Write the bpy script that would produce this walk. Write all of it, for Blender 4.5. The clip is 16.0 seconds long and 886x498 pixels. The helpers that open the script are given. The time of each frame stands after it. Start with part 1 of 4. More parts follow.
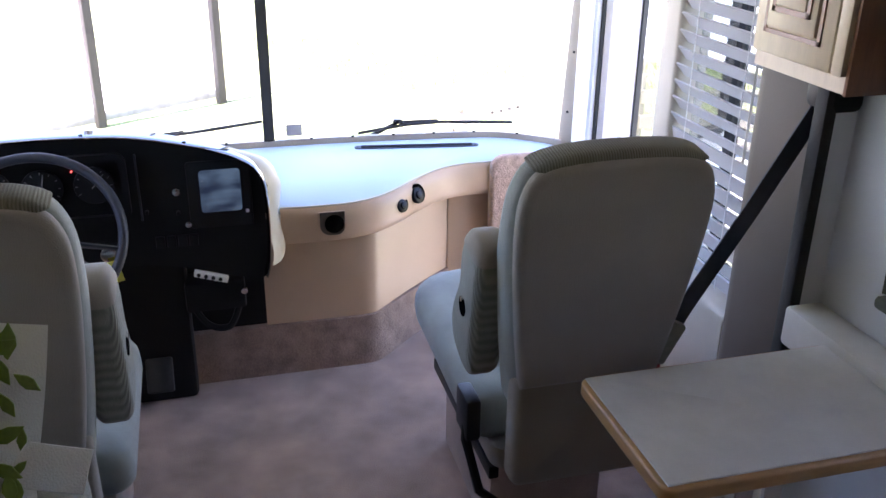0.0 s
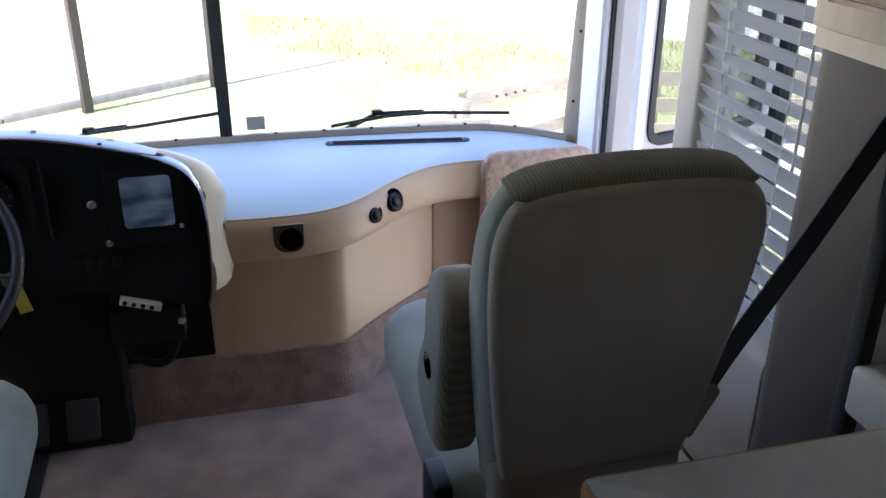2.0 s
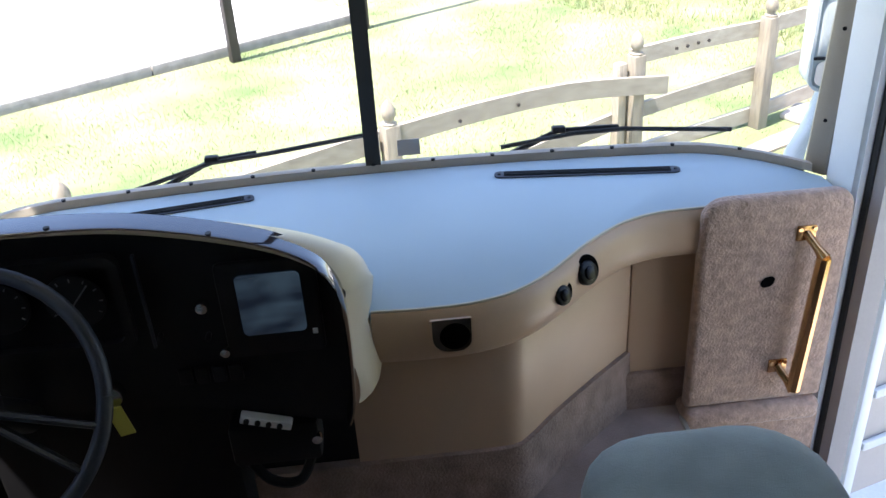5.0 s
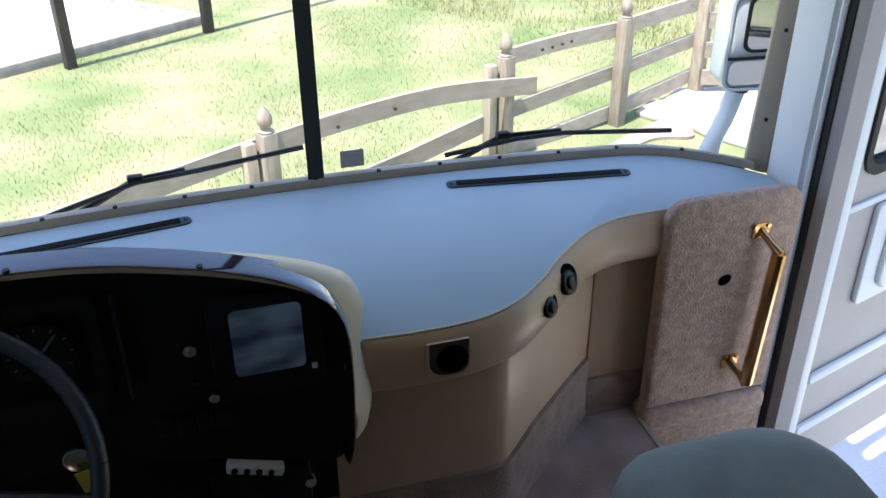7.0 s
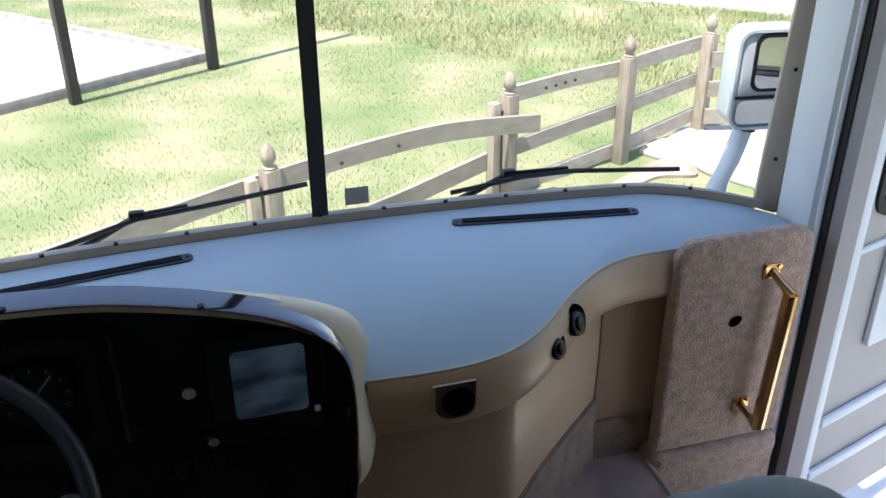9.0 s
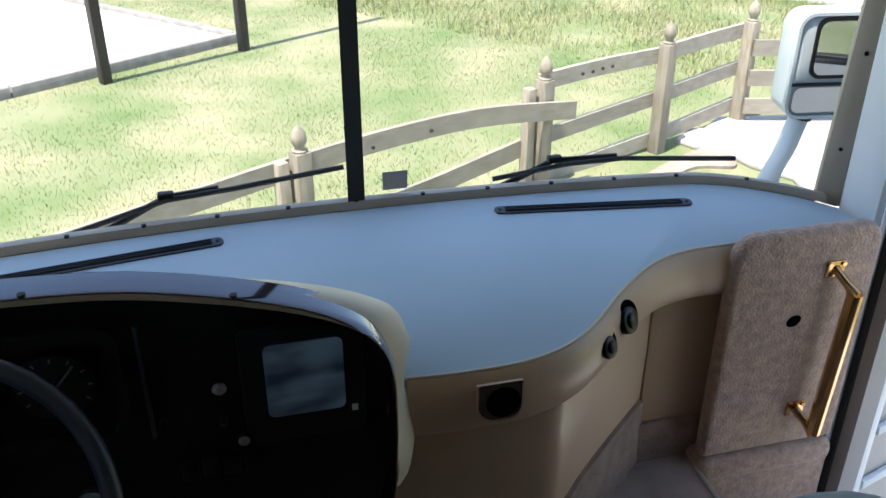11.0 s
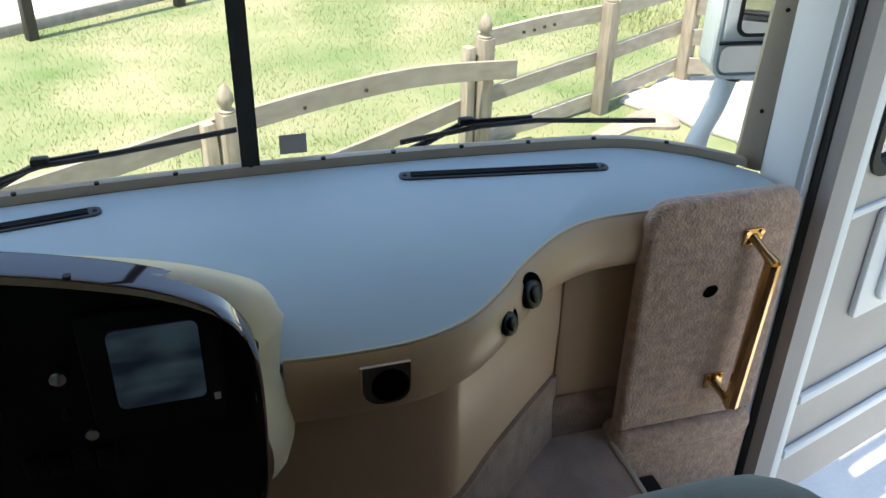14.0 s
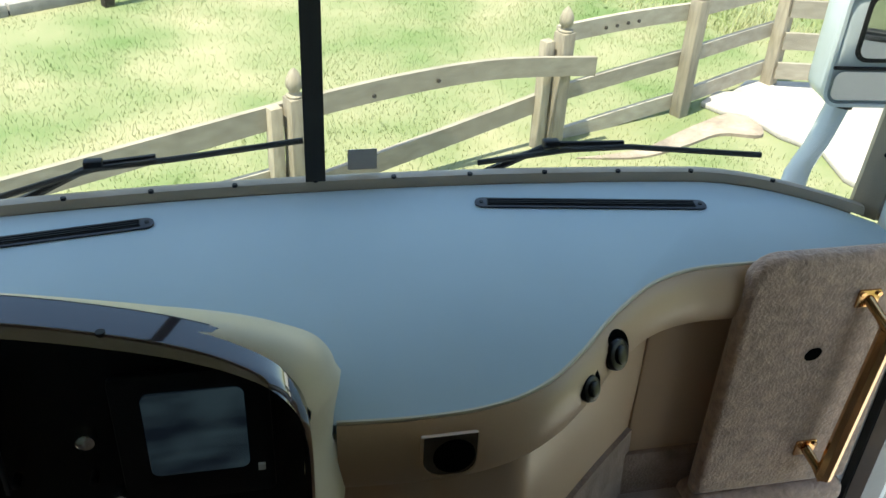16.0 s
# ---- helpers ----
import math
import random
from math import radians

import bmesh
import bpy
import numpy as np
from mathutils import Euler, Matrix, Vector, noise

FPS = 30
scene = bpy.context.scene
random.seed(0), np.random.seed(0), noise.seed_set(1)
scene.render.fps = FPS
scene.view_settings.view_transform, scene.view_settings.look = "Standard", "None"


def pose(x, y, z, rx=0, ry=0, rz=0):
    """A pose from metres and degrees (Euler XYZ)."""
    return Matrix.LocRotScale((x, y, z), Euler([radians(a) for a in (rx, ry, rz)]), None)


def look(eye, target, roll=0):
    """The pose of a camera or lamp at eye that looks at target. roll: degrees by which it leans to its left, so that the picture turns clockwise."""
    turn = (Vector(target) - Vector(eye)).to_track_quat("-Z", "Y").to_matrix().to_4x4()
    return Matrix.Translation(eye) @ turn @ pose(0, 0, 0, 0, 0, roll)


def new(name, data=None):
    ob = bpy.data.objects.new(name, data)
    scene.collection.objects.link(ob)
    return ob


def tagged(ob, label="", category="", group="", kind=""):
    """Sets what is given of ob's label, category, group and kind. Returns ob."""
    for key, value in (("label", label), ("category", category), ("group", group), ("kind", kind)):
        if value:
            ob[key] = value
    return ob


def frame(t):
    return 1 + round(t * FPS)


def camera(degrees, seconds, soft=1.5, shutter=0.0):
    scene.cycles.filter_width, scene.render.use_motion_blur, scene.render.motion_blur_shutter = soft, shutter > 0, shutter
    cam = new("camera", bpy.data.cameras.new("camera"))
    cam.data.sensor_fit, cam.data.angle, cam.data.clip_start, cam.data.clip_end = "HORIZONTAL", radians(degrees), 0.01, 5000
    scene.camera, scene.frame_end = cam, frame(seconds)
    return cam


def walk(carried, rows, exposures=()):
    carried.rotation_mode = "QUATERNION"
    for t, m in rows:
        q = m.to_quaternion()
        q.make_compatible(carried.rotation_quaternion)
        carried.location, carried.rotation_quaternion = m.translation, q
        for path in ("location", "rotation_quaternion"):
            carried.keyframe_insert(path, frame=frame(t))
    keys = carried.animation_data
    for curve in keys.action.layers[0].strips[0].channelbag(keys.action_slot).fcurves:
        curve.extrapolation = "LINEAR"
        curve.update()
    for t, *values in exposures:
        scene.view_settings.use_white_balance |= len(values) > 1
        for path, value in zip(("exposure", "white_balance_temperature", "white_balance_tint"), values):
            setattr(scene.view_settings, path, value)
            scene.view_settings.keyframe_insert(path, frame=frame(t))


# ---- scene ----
cam = camera(52.8, 16.0)
PATH = [
    (0, (-0.244, -3.643, 1.767), (0.24, -1.875, 0.968), 0.7),
    (0.5, (-0.234, -3.559, 1.734), (0.374, -1.821, 0.952), 2.4),
    (1, (-0.204, -3.484, 1.72), (0.426, -1.761, 0.923), 2.8),
    (1.5, (-0.132, -3.382, 1.685), (0.443, -1.646, 0.877), 1.9),
    (2, (-0.01, -3.165, 1.666), (0.441, -1.408, 0.827), 0.3),
    (2.5, (-0.026, -2.928, 1.627), (0.422, -1.177, 0.771), 0.4),
    (3, (-0.094, -2.746, 1.627), (0.45, -1.036, 0.744), 2.3),
    (3.5, (-0.061, -2.665, 1.643), (0.514, -0.976, 0.739), 3.2),
    (4, (0.084, -2.553, 1.727), (0.254, -0.801, 0.776), -2.1),
    (4.2, (0.117, -2.513, 1.754), (0.156, -0.763, 0.789), -4.1),
    (6.3, (-0.267, -2.257, 1.751), (0.129, -0.577, 0.741), -1.3),
    (6.5, (-0.292, -2.243, 1.754), (0.143, -0.575, 0.741), -0.8),
    (7, (-0.283, -2.208, 1.736), (0.198, -0.545, 0.735), -0.5),
    (7.5, (-0.253, -2.194, 1.721), (0.236, -0.521, 0.739), -0.9),
    (8, (-0.241, -2.186, 1.719), (0.245, -0.501, 0.756), -1.0),
    (8.5, (-0.255, -2.194, 1.732), (0.224, -0.499, 0.785), -0.9),
    (9, (-0.284, -2.17, 1.723), (0.206, -0.468, 0.793), -0.2),
    (11.5, (-0.296, -2.019, 1.655), (0.113, -0.317, 0.687), 0.1),
    (12, (-0.282, -1.989, 1.642), (0.097, -0.288, 0.662), -0.1),
    (12.5, (-0.276, -1.994, 1.648), (0.069, -0.292, 0.656), -0.6),
    (13, (-0.303, -2.024, 1.667), (0.029, -0.329, 0.659), -0.4),
    (13.5, (-0.257, -1.986, 1.641), (0.144, -0.31, 0.626), 0.5),
    (14, (-0.134, -1.97, 1.626), (0.379, -0.335, 0.595), 1.4),
    (14.5, (-0.003, -1.938, 1.61), (0.518, -0.312, 0.568), 0.4),
    (15, (0.016, -1.875, 1.576), (0.548, -0.245, 0.548), 0.3),
    (15.5, (0.001, -1.86, 1.614), (0.519, -0.229, 0.579), 1.5),
    (16, (-0.115, -1.749, 1.633), (0.27, -0.107, 0.558), 3.1),
]
walk(cam, [(t, look(eye, at, lean)) for t, eye, at, lean in PATH],
     [(0, 3.52, 6200, 31), (2.0, 2.7, 6300, 25), (2.5, 2.65, 6350, 24), (3.0, 2.8, 6500, 25), (3.6, 2.8, 6500, 25), (4.2, 2.75, 6450, 24), (5.3, 1.85, 6250, 15), (6.3, 1.65, 6200, 16), (9.2, 1.48, 6300, 15), (11.4, 1.42, 6400, 10), (13, 1.43, 6700, 7), (15, 1.47, 6800, 7), (16, 1.38, 6850, -2)])

# ---------------------------------------------------------------- light
SUN_EL, SUN_FROM = radians(69), Vector((-0.857, -0.515, 0))
world = bpy.data.worlds.new("sky")
scene.world = world
world.use_nodes = True
wn = world.node_tree
sky = wn.nodes.new("ShaderNodeTexSky")
sky.sky_type, sky.sun_disc, sky.sun_elevation = "NISHITA", False, SUN_EL
sky.sun_rotation = math.atan2(SUN_FROM.x, SUN_FROM.y)
wn.links.new(sky.outputs[0], wn.nodes["Background"].inputs[0])
wn.nodes["Background"].inputs[1].default_value = 0.15
sun = new("sun", bpy.data.lights.new("sun", "SUN"))
sun.data.energy, sun.data.angle, sun.data.color = 4.0, radians(0.6), (1, 0.95, 0.86)
sun.matrix_world = look(SUN_FROM * math.cos(SUN_EL) * 20 + Vector((0, 0, 20 * math.sin(SUN_EL))), (0, 0, 0))


# ---------------------------------------------------------------- materials
def mat(name, color, rough=0.6, metal=0.0, var=0.12, scale=6.0, bump=0.15, bscale=120.0, second=None, stretch=(1, 1, 1), coat=0.0, island=0.0, sheen=0.0):
    m = bpy.data.materials.new(name)
    m.use_nodes = True
    nt, b = m.node_tree, m.node_tree.nodes["Principled BSDF"]
    tc = nt.nodes.new("ShaderNodeTexCoord")
    mp = nt.nodes.new("ShaderNodeMapping")
    mp.inputs["Scale"].default_value = stretch
    nt.links.new(tc.outputs["Object"], mp.inputs[0])
    big, fine = nt.nodes.new("ShaderNodeTexNoise"), nt.nodes.new("ShaderNodeTexNoise")
    for n, sc, det in ((big, scale, 5), (fine, bscale, 3)):
        n.inputs["Scale"].default_value, n.inputs["Detail"].default_value = sc, det
        nt.links.new(mp.outputs[0], n.inputs["Vector"])
    mid = nt.nodes.new("ShaderNodeMath")
    mid.operation = "MULTIPLY_ADD"
    mid.inputs[1].default_value, mid.inputs[2].default_value = 0.35, 0.0
    nt.links.new(fine.outputs["Fac"], mid.inputs[0])
    add = nt.nodes.new("ShaderNodeMath")
    add.operation = "ADD"
    nt.links.new(mid.outputs[0], add.inputs[0])
    nt.links.new(big.outputs["Fac"], add.inputs[1])
    ramp = nt.nodes.new("ShaderNodeValToRGB")
    c2 = second or tuple(c * (1 - 2.2 * var) for c in color)
    ramp.color_ramp.elements[0].position, ramp.color_ramp.elements[1].position = 0.42, 0.92
    ramp.color_ramp.elements[0].color, ramp.color_ramp.elements[1].color = (*c2, 1), (*color, 1)
    nt.links.new(add.outputs[0], ramp.inputs[0])
    out = ramp.outputs[0]
    if island:
        oi, hsv, mr = nt.nodes.new("ShaderNodeObjectInfo"), nt.nodes.new("ShaderNodeHueSaturation"), nt.nodes.new("ShaderNodeMapRange")
        mr.inputs[3].default_value, mr.inputs[4].default_value = 1 - island, 1 + island
        nt.links.new(oi.outputs["Random"], mr.inputs[0])
        nt.links.new(mr.outputs[0], hsv.inputs["Value"])
        nt.links.new(out, hsv.inputs["Color"])
        out = hsv.outputs[0]
    nt.links.new(out, b.inputs["Base Color"])
    b.inputs["Roughness"].default_value, b.inputs["Metallic"].default_value = rough, metal
    b.inputs["Coat Weight"].default_value = coat
    b.inputs["Sheen Weight"].default_value = sheen
    if bump:
        bp = nt.nodes.new("ShaderNodeBump")
        bp.inputs["Strength"].default_value, bp.inputs["Distance"].default_value = bump, 0.004
        nt.links.new(fine.outputs["Fac"], bp.inputs["Height"])
        nt.links.new(bp.outputs[0], b.inputs["Normal"])
    return m


def ribs(m, axis, period, depth=0.6):
    """Fine cord ribs across a fabric, as bump, with slight groove shade put into the colour."""
    nt, b = m.node_tree, m.node_tree.nodes["Principled BSDF"]
    tc, wave, mix = nt.nodes.new("ShaderNodeTexCoord"), nt.nodes.new("ShaderNodeTexWave"), nt.nodes.new("ShaderNodeMix")
    wave.bands_direction, wave.inputs["Scale"].default_value, wave.inputs["Distortion"].default_value = axis, 0.314 / period, 0.6
    nt.links.new(tc.outputs["Object"], wave.inputs["Vector"])
    mix.data_type, mix.blend_type = "RGBA", "MULTIPLY"
    mix.inputs[0].default_value = depth
    old = b.inputs["Base Color"].links[0].from_socket
    nt.links.new(old, mix.inputs[6])
    nt.links.new(wave.outputs["Color"], mix.inputs[7])
    nt.links.new(mix.outputs[2], b.inputs["Base Color"])
    bp = nt.nodes.new("ShaderNodeBump")
    bp.inputs["Strength"].default_value, bp.inputs["Distance"].default_value = 0.6, 0.002
    nt.links.new(wave.outputs["Fac"], bp.inputs["Height"])
    nt.links.new(b.inputs["Normal"].links[0].from_socket, bp.inputs["Normal"])
    nt.links.new(bp.outputs[0], b.inputs["Normal"])
    return m


def pane_mat(name, gloss, tint=(1, 1, 1)):
    m = bpy.data.materials.new(name)
    m.use_nodes = True
    nt = m.node_tree
    nt.nodes.remove(nt.nodes["Principled BSDF"])
    tr, gl, mix = nt.nodes.new("ShaderNodeBsdfTransparent"), nt.nodes.new("ShaderNodeBsdfGlossy"), nt.nodes.new("ShaderNodeMixShader")
    tr.inputs[0].default_value = (*tint, 1)
    gl.inputs["Roughness"].default_value = 0.02
    mix.inputs[0].default_value = gloss
    nt.links.new(tr.outputs[0], mix.inputs[1])
    nt.links.new(gl.outputs[0], mix.inputs[2])
    nt.links.new(mix.outputs[0], nt.nodes["Material Output"].inputs[0])
    return m


# white vinyl; the sky's blue cast is put into the base colour
M_DASH = mat("sky-tinted white dash vinyl", (0.40, 0.50, 0.55), 0.55, var=0.03, scale=3, bump=0.12, bscale=500)
M_TAN = mat("tan vinyl", (0.60, 0.415, 0.275), 0.36, var=0.05, scale=4, bump=0.12, bscale=450)
M_CREAM = mat("cream plastic", (0.58, 0.51, 0.37), 0.42, var=0.04, scale=5, bump=0.08, bscale=350)
M_CARPET = mat("mauve grey carpet", (0.46, 0.345, 0.295), 0.95, var=0.22, scale=7, bump=0.9, bscale=240, sheen=0.3)
M_KICK = mat("worn brown carpet", (0.41, 0.28, 0.22), 0.95, var=0.24, scale=16, bump=1.0, bscale=150, sheen=0.2)
# beige pile, reddened in colour for the warm light bounced onto it
M_CARPET_WALL = mat("warm-lit beige carpet pile", (0.60, 0.41, 0.315), 0.95, var=0.2, scale=45, bump=1.0, bscale=130, sheen=0.3)
M_FABRIC = mat("grey green seat fabric", (0.29, 0.262, 0.215), 0.9, var=0.06, scale=7, bump=0.4, bscale=420, sheen=0.2)
M_FABRIC_DK = mat("ribbed sage fabric", (0.25, 0.25, 0.195), 0.9, var=0.12, scale=30, bump=0.6, bscale=260, stretch=(1, 1, 4), sheen=0.2)
M_RIB_ARM = ribs(mat("ribbed armrest cord", (0.27, 0.275, 0.215), 0.9, var=0.08, scale=12, bump=0.4, bscale=300, sheen=0.2), "Y", 0.006, 0.3)
M_RIB_CAP = ribs(mat("ribbed cap cord", (0.20, 0.19, 0.14), 0.9, var=0.08, scale=12, bump=0.4, bscale=300, sheen=0.2), "X", 0.006, 0.3)
# matt black that paints the darkness inside openings; the speaker wears it too
M_VOID = mat("dark opening", (0.004, 0.004, 0.004), 1.0, var=0.05, bump=0)
M_VOID.node_tree.nodes["Principled BSDF"].inputs["Specular IOR Level"].default_value = 0.0
M_FABRIC_BLUE = mat("sage seat cushion", (0.27, 0.30, 0.265), 0.85, var=0.14, scale=9, bump=0.4, bscale=380, sheen=0.3)
M_BLACK = mat("black plastic", (0.008, 0.008, 0.009), 0.5, var=0.1, scale=8, bump=0.15, bscale=300)
M_BLACK.node_tree.nodes["Principled BSDF"].inputs["Specular IOR Level"].default_value = 0.25
M_GLOSS = mat("dark burl veneer", (0.028, 0.012, 0.009), 0.10, var=0.3, scale=14, bump=0, second=(0.014, 0.008, 0.007), coat=1.0)
M_RUBBER = mat("black rubber", (0.02, 0.02, 0.02), 0.75, var=0.1, scale=10, bump=0.2)
M_WHEEL = mat("blue grey wheel rim", (0.022, 0.026, 0.036), 0.45, var=0.08, scale=8, bump=0.1)
M_KNOB = mat("gloss black plastic", (0.006, 0.006, 0.007), 0.28, var=0.05, bump=0)
M_KNOB.node_tree.nodes["Principled BSDF"].inputs["Specular IOR Level"].default_value = 0.2
M_TICK = mat("dim dial print", (0.16, 0.16, 0.165), 0.6, var=0.05, bump=0)
# dark copy of the tan vinyl; the pocket's shade is put into it
M_POCKET = mat("shaded pocket vinyl", (0.10, 0.075, 0.055), 0.6, var=0.1, scale=20, bump=0.1)
M_BRASS = mat("polished brass", (0.66, 0.39, 0.18), 0.16, 1.0, var=0.08, scale=12, bump=0.03)
M_CHROME = mat("chrome", (0.8, 0.8, 0.8), 0.15, 1.0, var=0.03, bump=0)
M_WHITE = mat("white painted panel", (0.72, 0.75, 0.77), 0.45, var=0.03, scale=3, bump=0.06, bscale=200)
M_BEIGE = mat("beige moulding", (0.50, 0.455, 0.38), 0.5, var=0.05, scale=6, bump=0.1, bscale=250)
M_TAUPE = mat("taupe window trim", (0.36, 0.305, 0.24), 0.5, var=0.07, scale=8, bump=0.1, bscale=250)
# brown cover whose shade is put into the colour as well
M_PILLAR = mat("shade-darkened brown wall cover", (0.075, 0.056, 0.04), 0.6, var=0.08, scale=5, bump=0.15, bscale=200)
M_CEIL = mat("ivory headliner", (0.62, 0.59, 0.52), 0.9, var=0.04, scale=8, bump=0.4, bscale=300)
M_GREYDOOR = mat("grey door skin", (0.42, 0.39, 0.375), 0.55, var=0.05, scale=5, bump=0.1)
M_MAPLE = mat("whitewashed maple", (0.66, 0.55, 0.38), 0.4, var=0.08, scale=5, bump=0.1, bscale=60, stretch=(6, 6, 1))
M_CHERRY = mat("red brown wood", (0.25, 0.105, 0.045), 0.35, var=0.14, scale=6, bump=0.1, bscale=60, stretch=(6, 6, 1))
M_LAMIN = mat("cream laminate", (0.60, 0.58, 0.52), 0.35, var=0.05, scale=18, bump=0.03, bscale=200)
M_OAK = mat("honey oak edge", (0.48, 0.27, 0.10), 0.4, var=0.12, scale=10, bump=0.1, bscale=80, stretch=(2, 2, 8))
M_SLAT = mat("pale grey blind slat", (0.46, 0.46, 0.48), 0.5, var=0.04, scale=6, bump=0.05)
M_BELT = mat("blue grey webbing", (0.06, 0.065, 0.08), 0.8, var=0.1, scale=30, bump=0.5, bscale=600)
M_WOOD = mat("weathered fence timber", (0.36, 0.315, 0.235), 0.85, var=0.2, scale=7, bump=0.6, bscale=70, stretch=(5, 5, 1), second=(0.21, 0.18, 0.135), island=0.15)
M_RAIL = mat("weathered rail timber", (0.36, 0.325, 0.255), 0.85, var=0.2, scale=3.5, bump=0.6, bscale=70, stretch=(1, 6, 6), second=(0.24, 0.21, 0.165), island=0.15)
M_POST = mat("dark brown post paint", (0.045, 0.035, 0.028), 0.7, var=0.15, scale=10, bump=0.3)
M_CONC = mat("pale concrete", (0.66, 0.64, 0.60), 0.9, var=0.09, scale=3, bump=0.4, bscale=60)
M_PAD = mat("stained old concrete", (0.52, 0.475, 0.43), 0.9, var=0.22, scale=2.2, bump=0.5, bscale=45)
M_DIRT = mat("bare pinkish dirt", (0.40, 0.325, 0.255), 0.95, var=0.25, scale=5, bump=0.7, bscale=40)
M_BORDER = mat("grey border timber", (0.33, 0.31, 0.28), 0.9, var=0.2, scale=9, bump=0.5, bscale=60)
M_GRASS = mat("lawn", (0.092, 0.15, 0.042), 0.95, var=0.3, scale=1.1, bump=0.35, bscale=70, second=(0.30, 0.275, 0.165))
M_BLADE = mat("grass blades", (0.115, 0.195, 0.048), 0.8, var=0.2, scale=1.1, bump=0, second=(0.34, 0.315, 0.17))
M_WEED = mat("tall weeds", (0.21, 0.28, 0.085), 0.85, var=0.3, scale=2.0, bump=0, second=(0.42, 0.38, 0.22))
M_CAR = mat("pale motorhome paint", (0.46, 0.51, 0.53), 0.3, var=0.03, bump=0, coat=0.4)
M_GREEN = mat("olive curtain fabric", (0.13, 0.14, 0.10), 0.9, var=0.1, scale=12, bump=0.4)
M_PILLOW = mat("white cotton", (0.70, 0.70, 0.64), 0.9, var=0.05, scale=9, bump=0.4, bscale=300)
M_LEAF = mat("leaf green print", (0.22, 0.32, 0.06), 0.9, var=0.2, scale=20, bump=0.2)
M_RED = mat("red latch plastic", (0.35, 0.03, 0.03), 0.4, var=0.05, bump=0)
M_YELLOW = mat("yellow tag", (0.62, 0.60, 0.10), 0.6, var=0.05, bump=0.05)
M_PRINT = mat("white print", (0.75, 0.75, 0.75), 0.6, var=0.02, bump=0)
M_GLASS = pane_mat("windscreen glass", 0.03)
M_SIDEGLASS = pane_mat("tinted side glass", 0.05, (0.62, 0.65, 0.66))
M_MIRROR = mat("mirror", (0.9, 0.9, 0.9), 0.02, 1.0, var=0.0, bump=0)
M_SCREEN = bpy.data.materials.new("monitor picture")
M_SCREEN.use_nodes = True
sb = M_SCREEN.node_tree.nodes["Principled BSDF"]
sn, sr = M_SCREEN.node_tree.nodes.new("ShaderNodeTexNoise"), M_SCREEN.node_tree.nodes.new("ShaderNodeValToRGB")
st, sm = M_SCREEN.node_tree.nodes.new("ShaderNodeTexCoord"), M_SCREEN.node_tree.nodes.new("ShaderNodeMapping")
sm.inputs["Scale"].default_value = (0.5, 1.0, 1.5)
M_SCREEN.node_tree.links.new(st.outputs["Generated"], sm.inputs[0])
M_SCREEN.node_tree.links.new(sm.outputs[0], sn.inputs["Vector"])
sn.inputs["Scale"].default_value = 1.8
sr.color_ramp.elements[0].position, sr.color_ramp.elements[1].position = 0.4, 0.62
sr.color_ramp.elements[0].color, sr.color_ramp.elements[1].color = (0.03, 0.05, 0.09, 1), (0.15, 0.25, 0.34, 1)
M_SCREEN.node_tree.links.new(sn.outputs["Fac"], sr.inputs[0])
M_SCREEN.node_tree.links.new(sr.outputs[0], sb.inputs["Emission Color"])
sb.inputs["Emission Strength"].default_value = 0.045
sb.inputs["Base Color"].default_value, sb.inputs["Roughness"].default_value = (0.01, 0.012, 0.015, 1), 0.15
M_LED = bpy.data.materials.new("red warning lamp")
M_LED.use_nodes = True
M_LED.node_tree.nodes["Principled BSDF"].inputs["Emission Color"].default_value = (1, 0.05, 0.03, 1)
M_LED.node_tree.nodes["Principled BSDF"].inputs["Emission Strength"].default_value = 0.4


# ---------------------------------------------------------------- mesh helpers
def finish(bm, name, material, smooth=True):
    bmesh.ops.recalc_face_normals(bm, faces=bm.faces)
    me = bpy.data.meshes.new(name)
    bm.to_mesh(me)
    bm.free()
    me.materials.append(material)
    if smooth:
        me.shade_smooth()
        me.set_sharp_from_angle(angle=radians(38))
    return me


def part(name, bm, material, parent=None, label="", smooth=True):
    ob = new(name, finish(bm, name, material, smooth))
    if parent:
        ob.parent = parent
    if label:
        tagged(ob, label)
    return ob


def thing(name, label, category, group="", kind="", at=(0, 0, 0)):
    ob = new(name)
    ob.location = at
    ob.empty_display_size = 0.1
    return tagged(ob, label, category, group, kind)


def box(x0, x1, y0, y1, z0, z1, bevel=0.0, seg=2, bm=None):
    made = bm or bmesh.new()
    r = bmesh.ops.create_cube(made, size=1, matrix=Matrix.LocRotScale(((x0 + x1) / 2, (y0 + y1) / 2, (z0 + z1) / 2), None, (x1 - x0, y1 - y0, z1 - z0)))
    if bevel:
        edges = list({e for v in r["verts"] for e in v.link_edges})
        bmesh.ops.bevel(made, geom=edges, offset=bevel, segments=seg, profile=0.5, affect="EDGES", clamp_overlap=True)
    return made


def turned(bm, m):
    bmesh.ops.transform(bm, matrix=m, verts=bm.verts)
    return bm


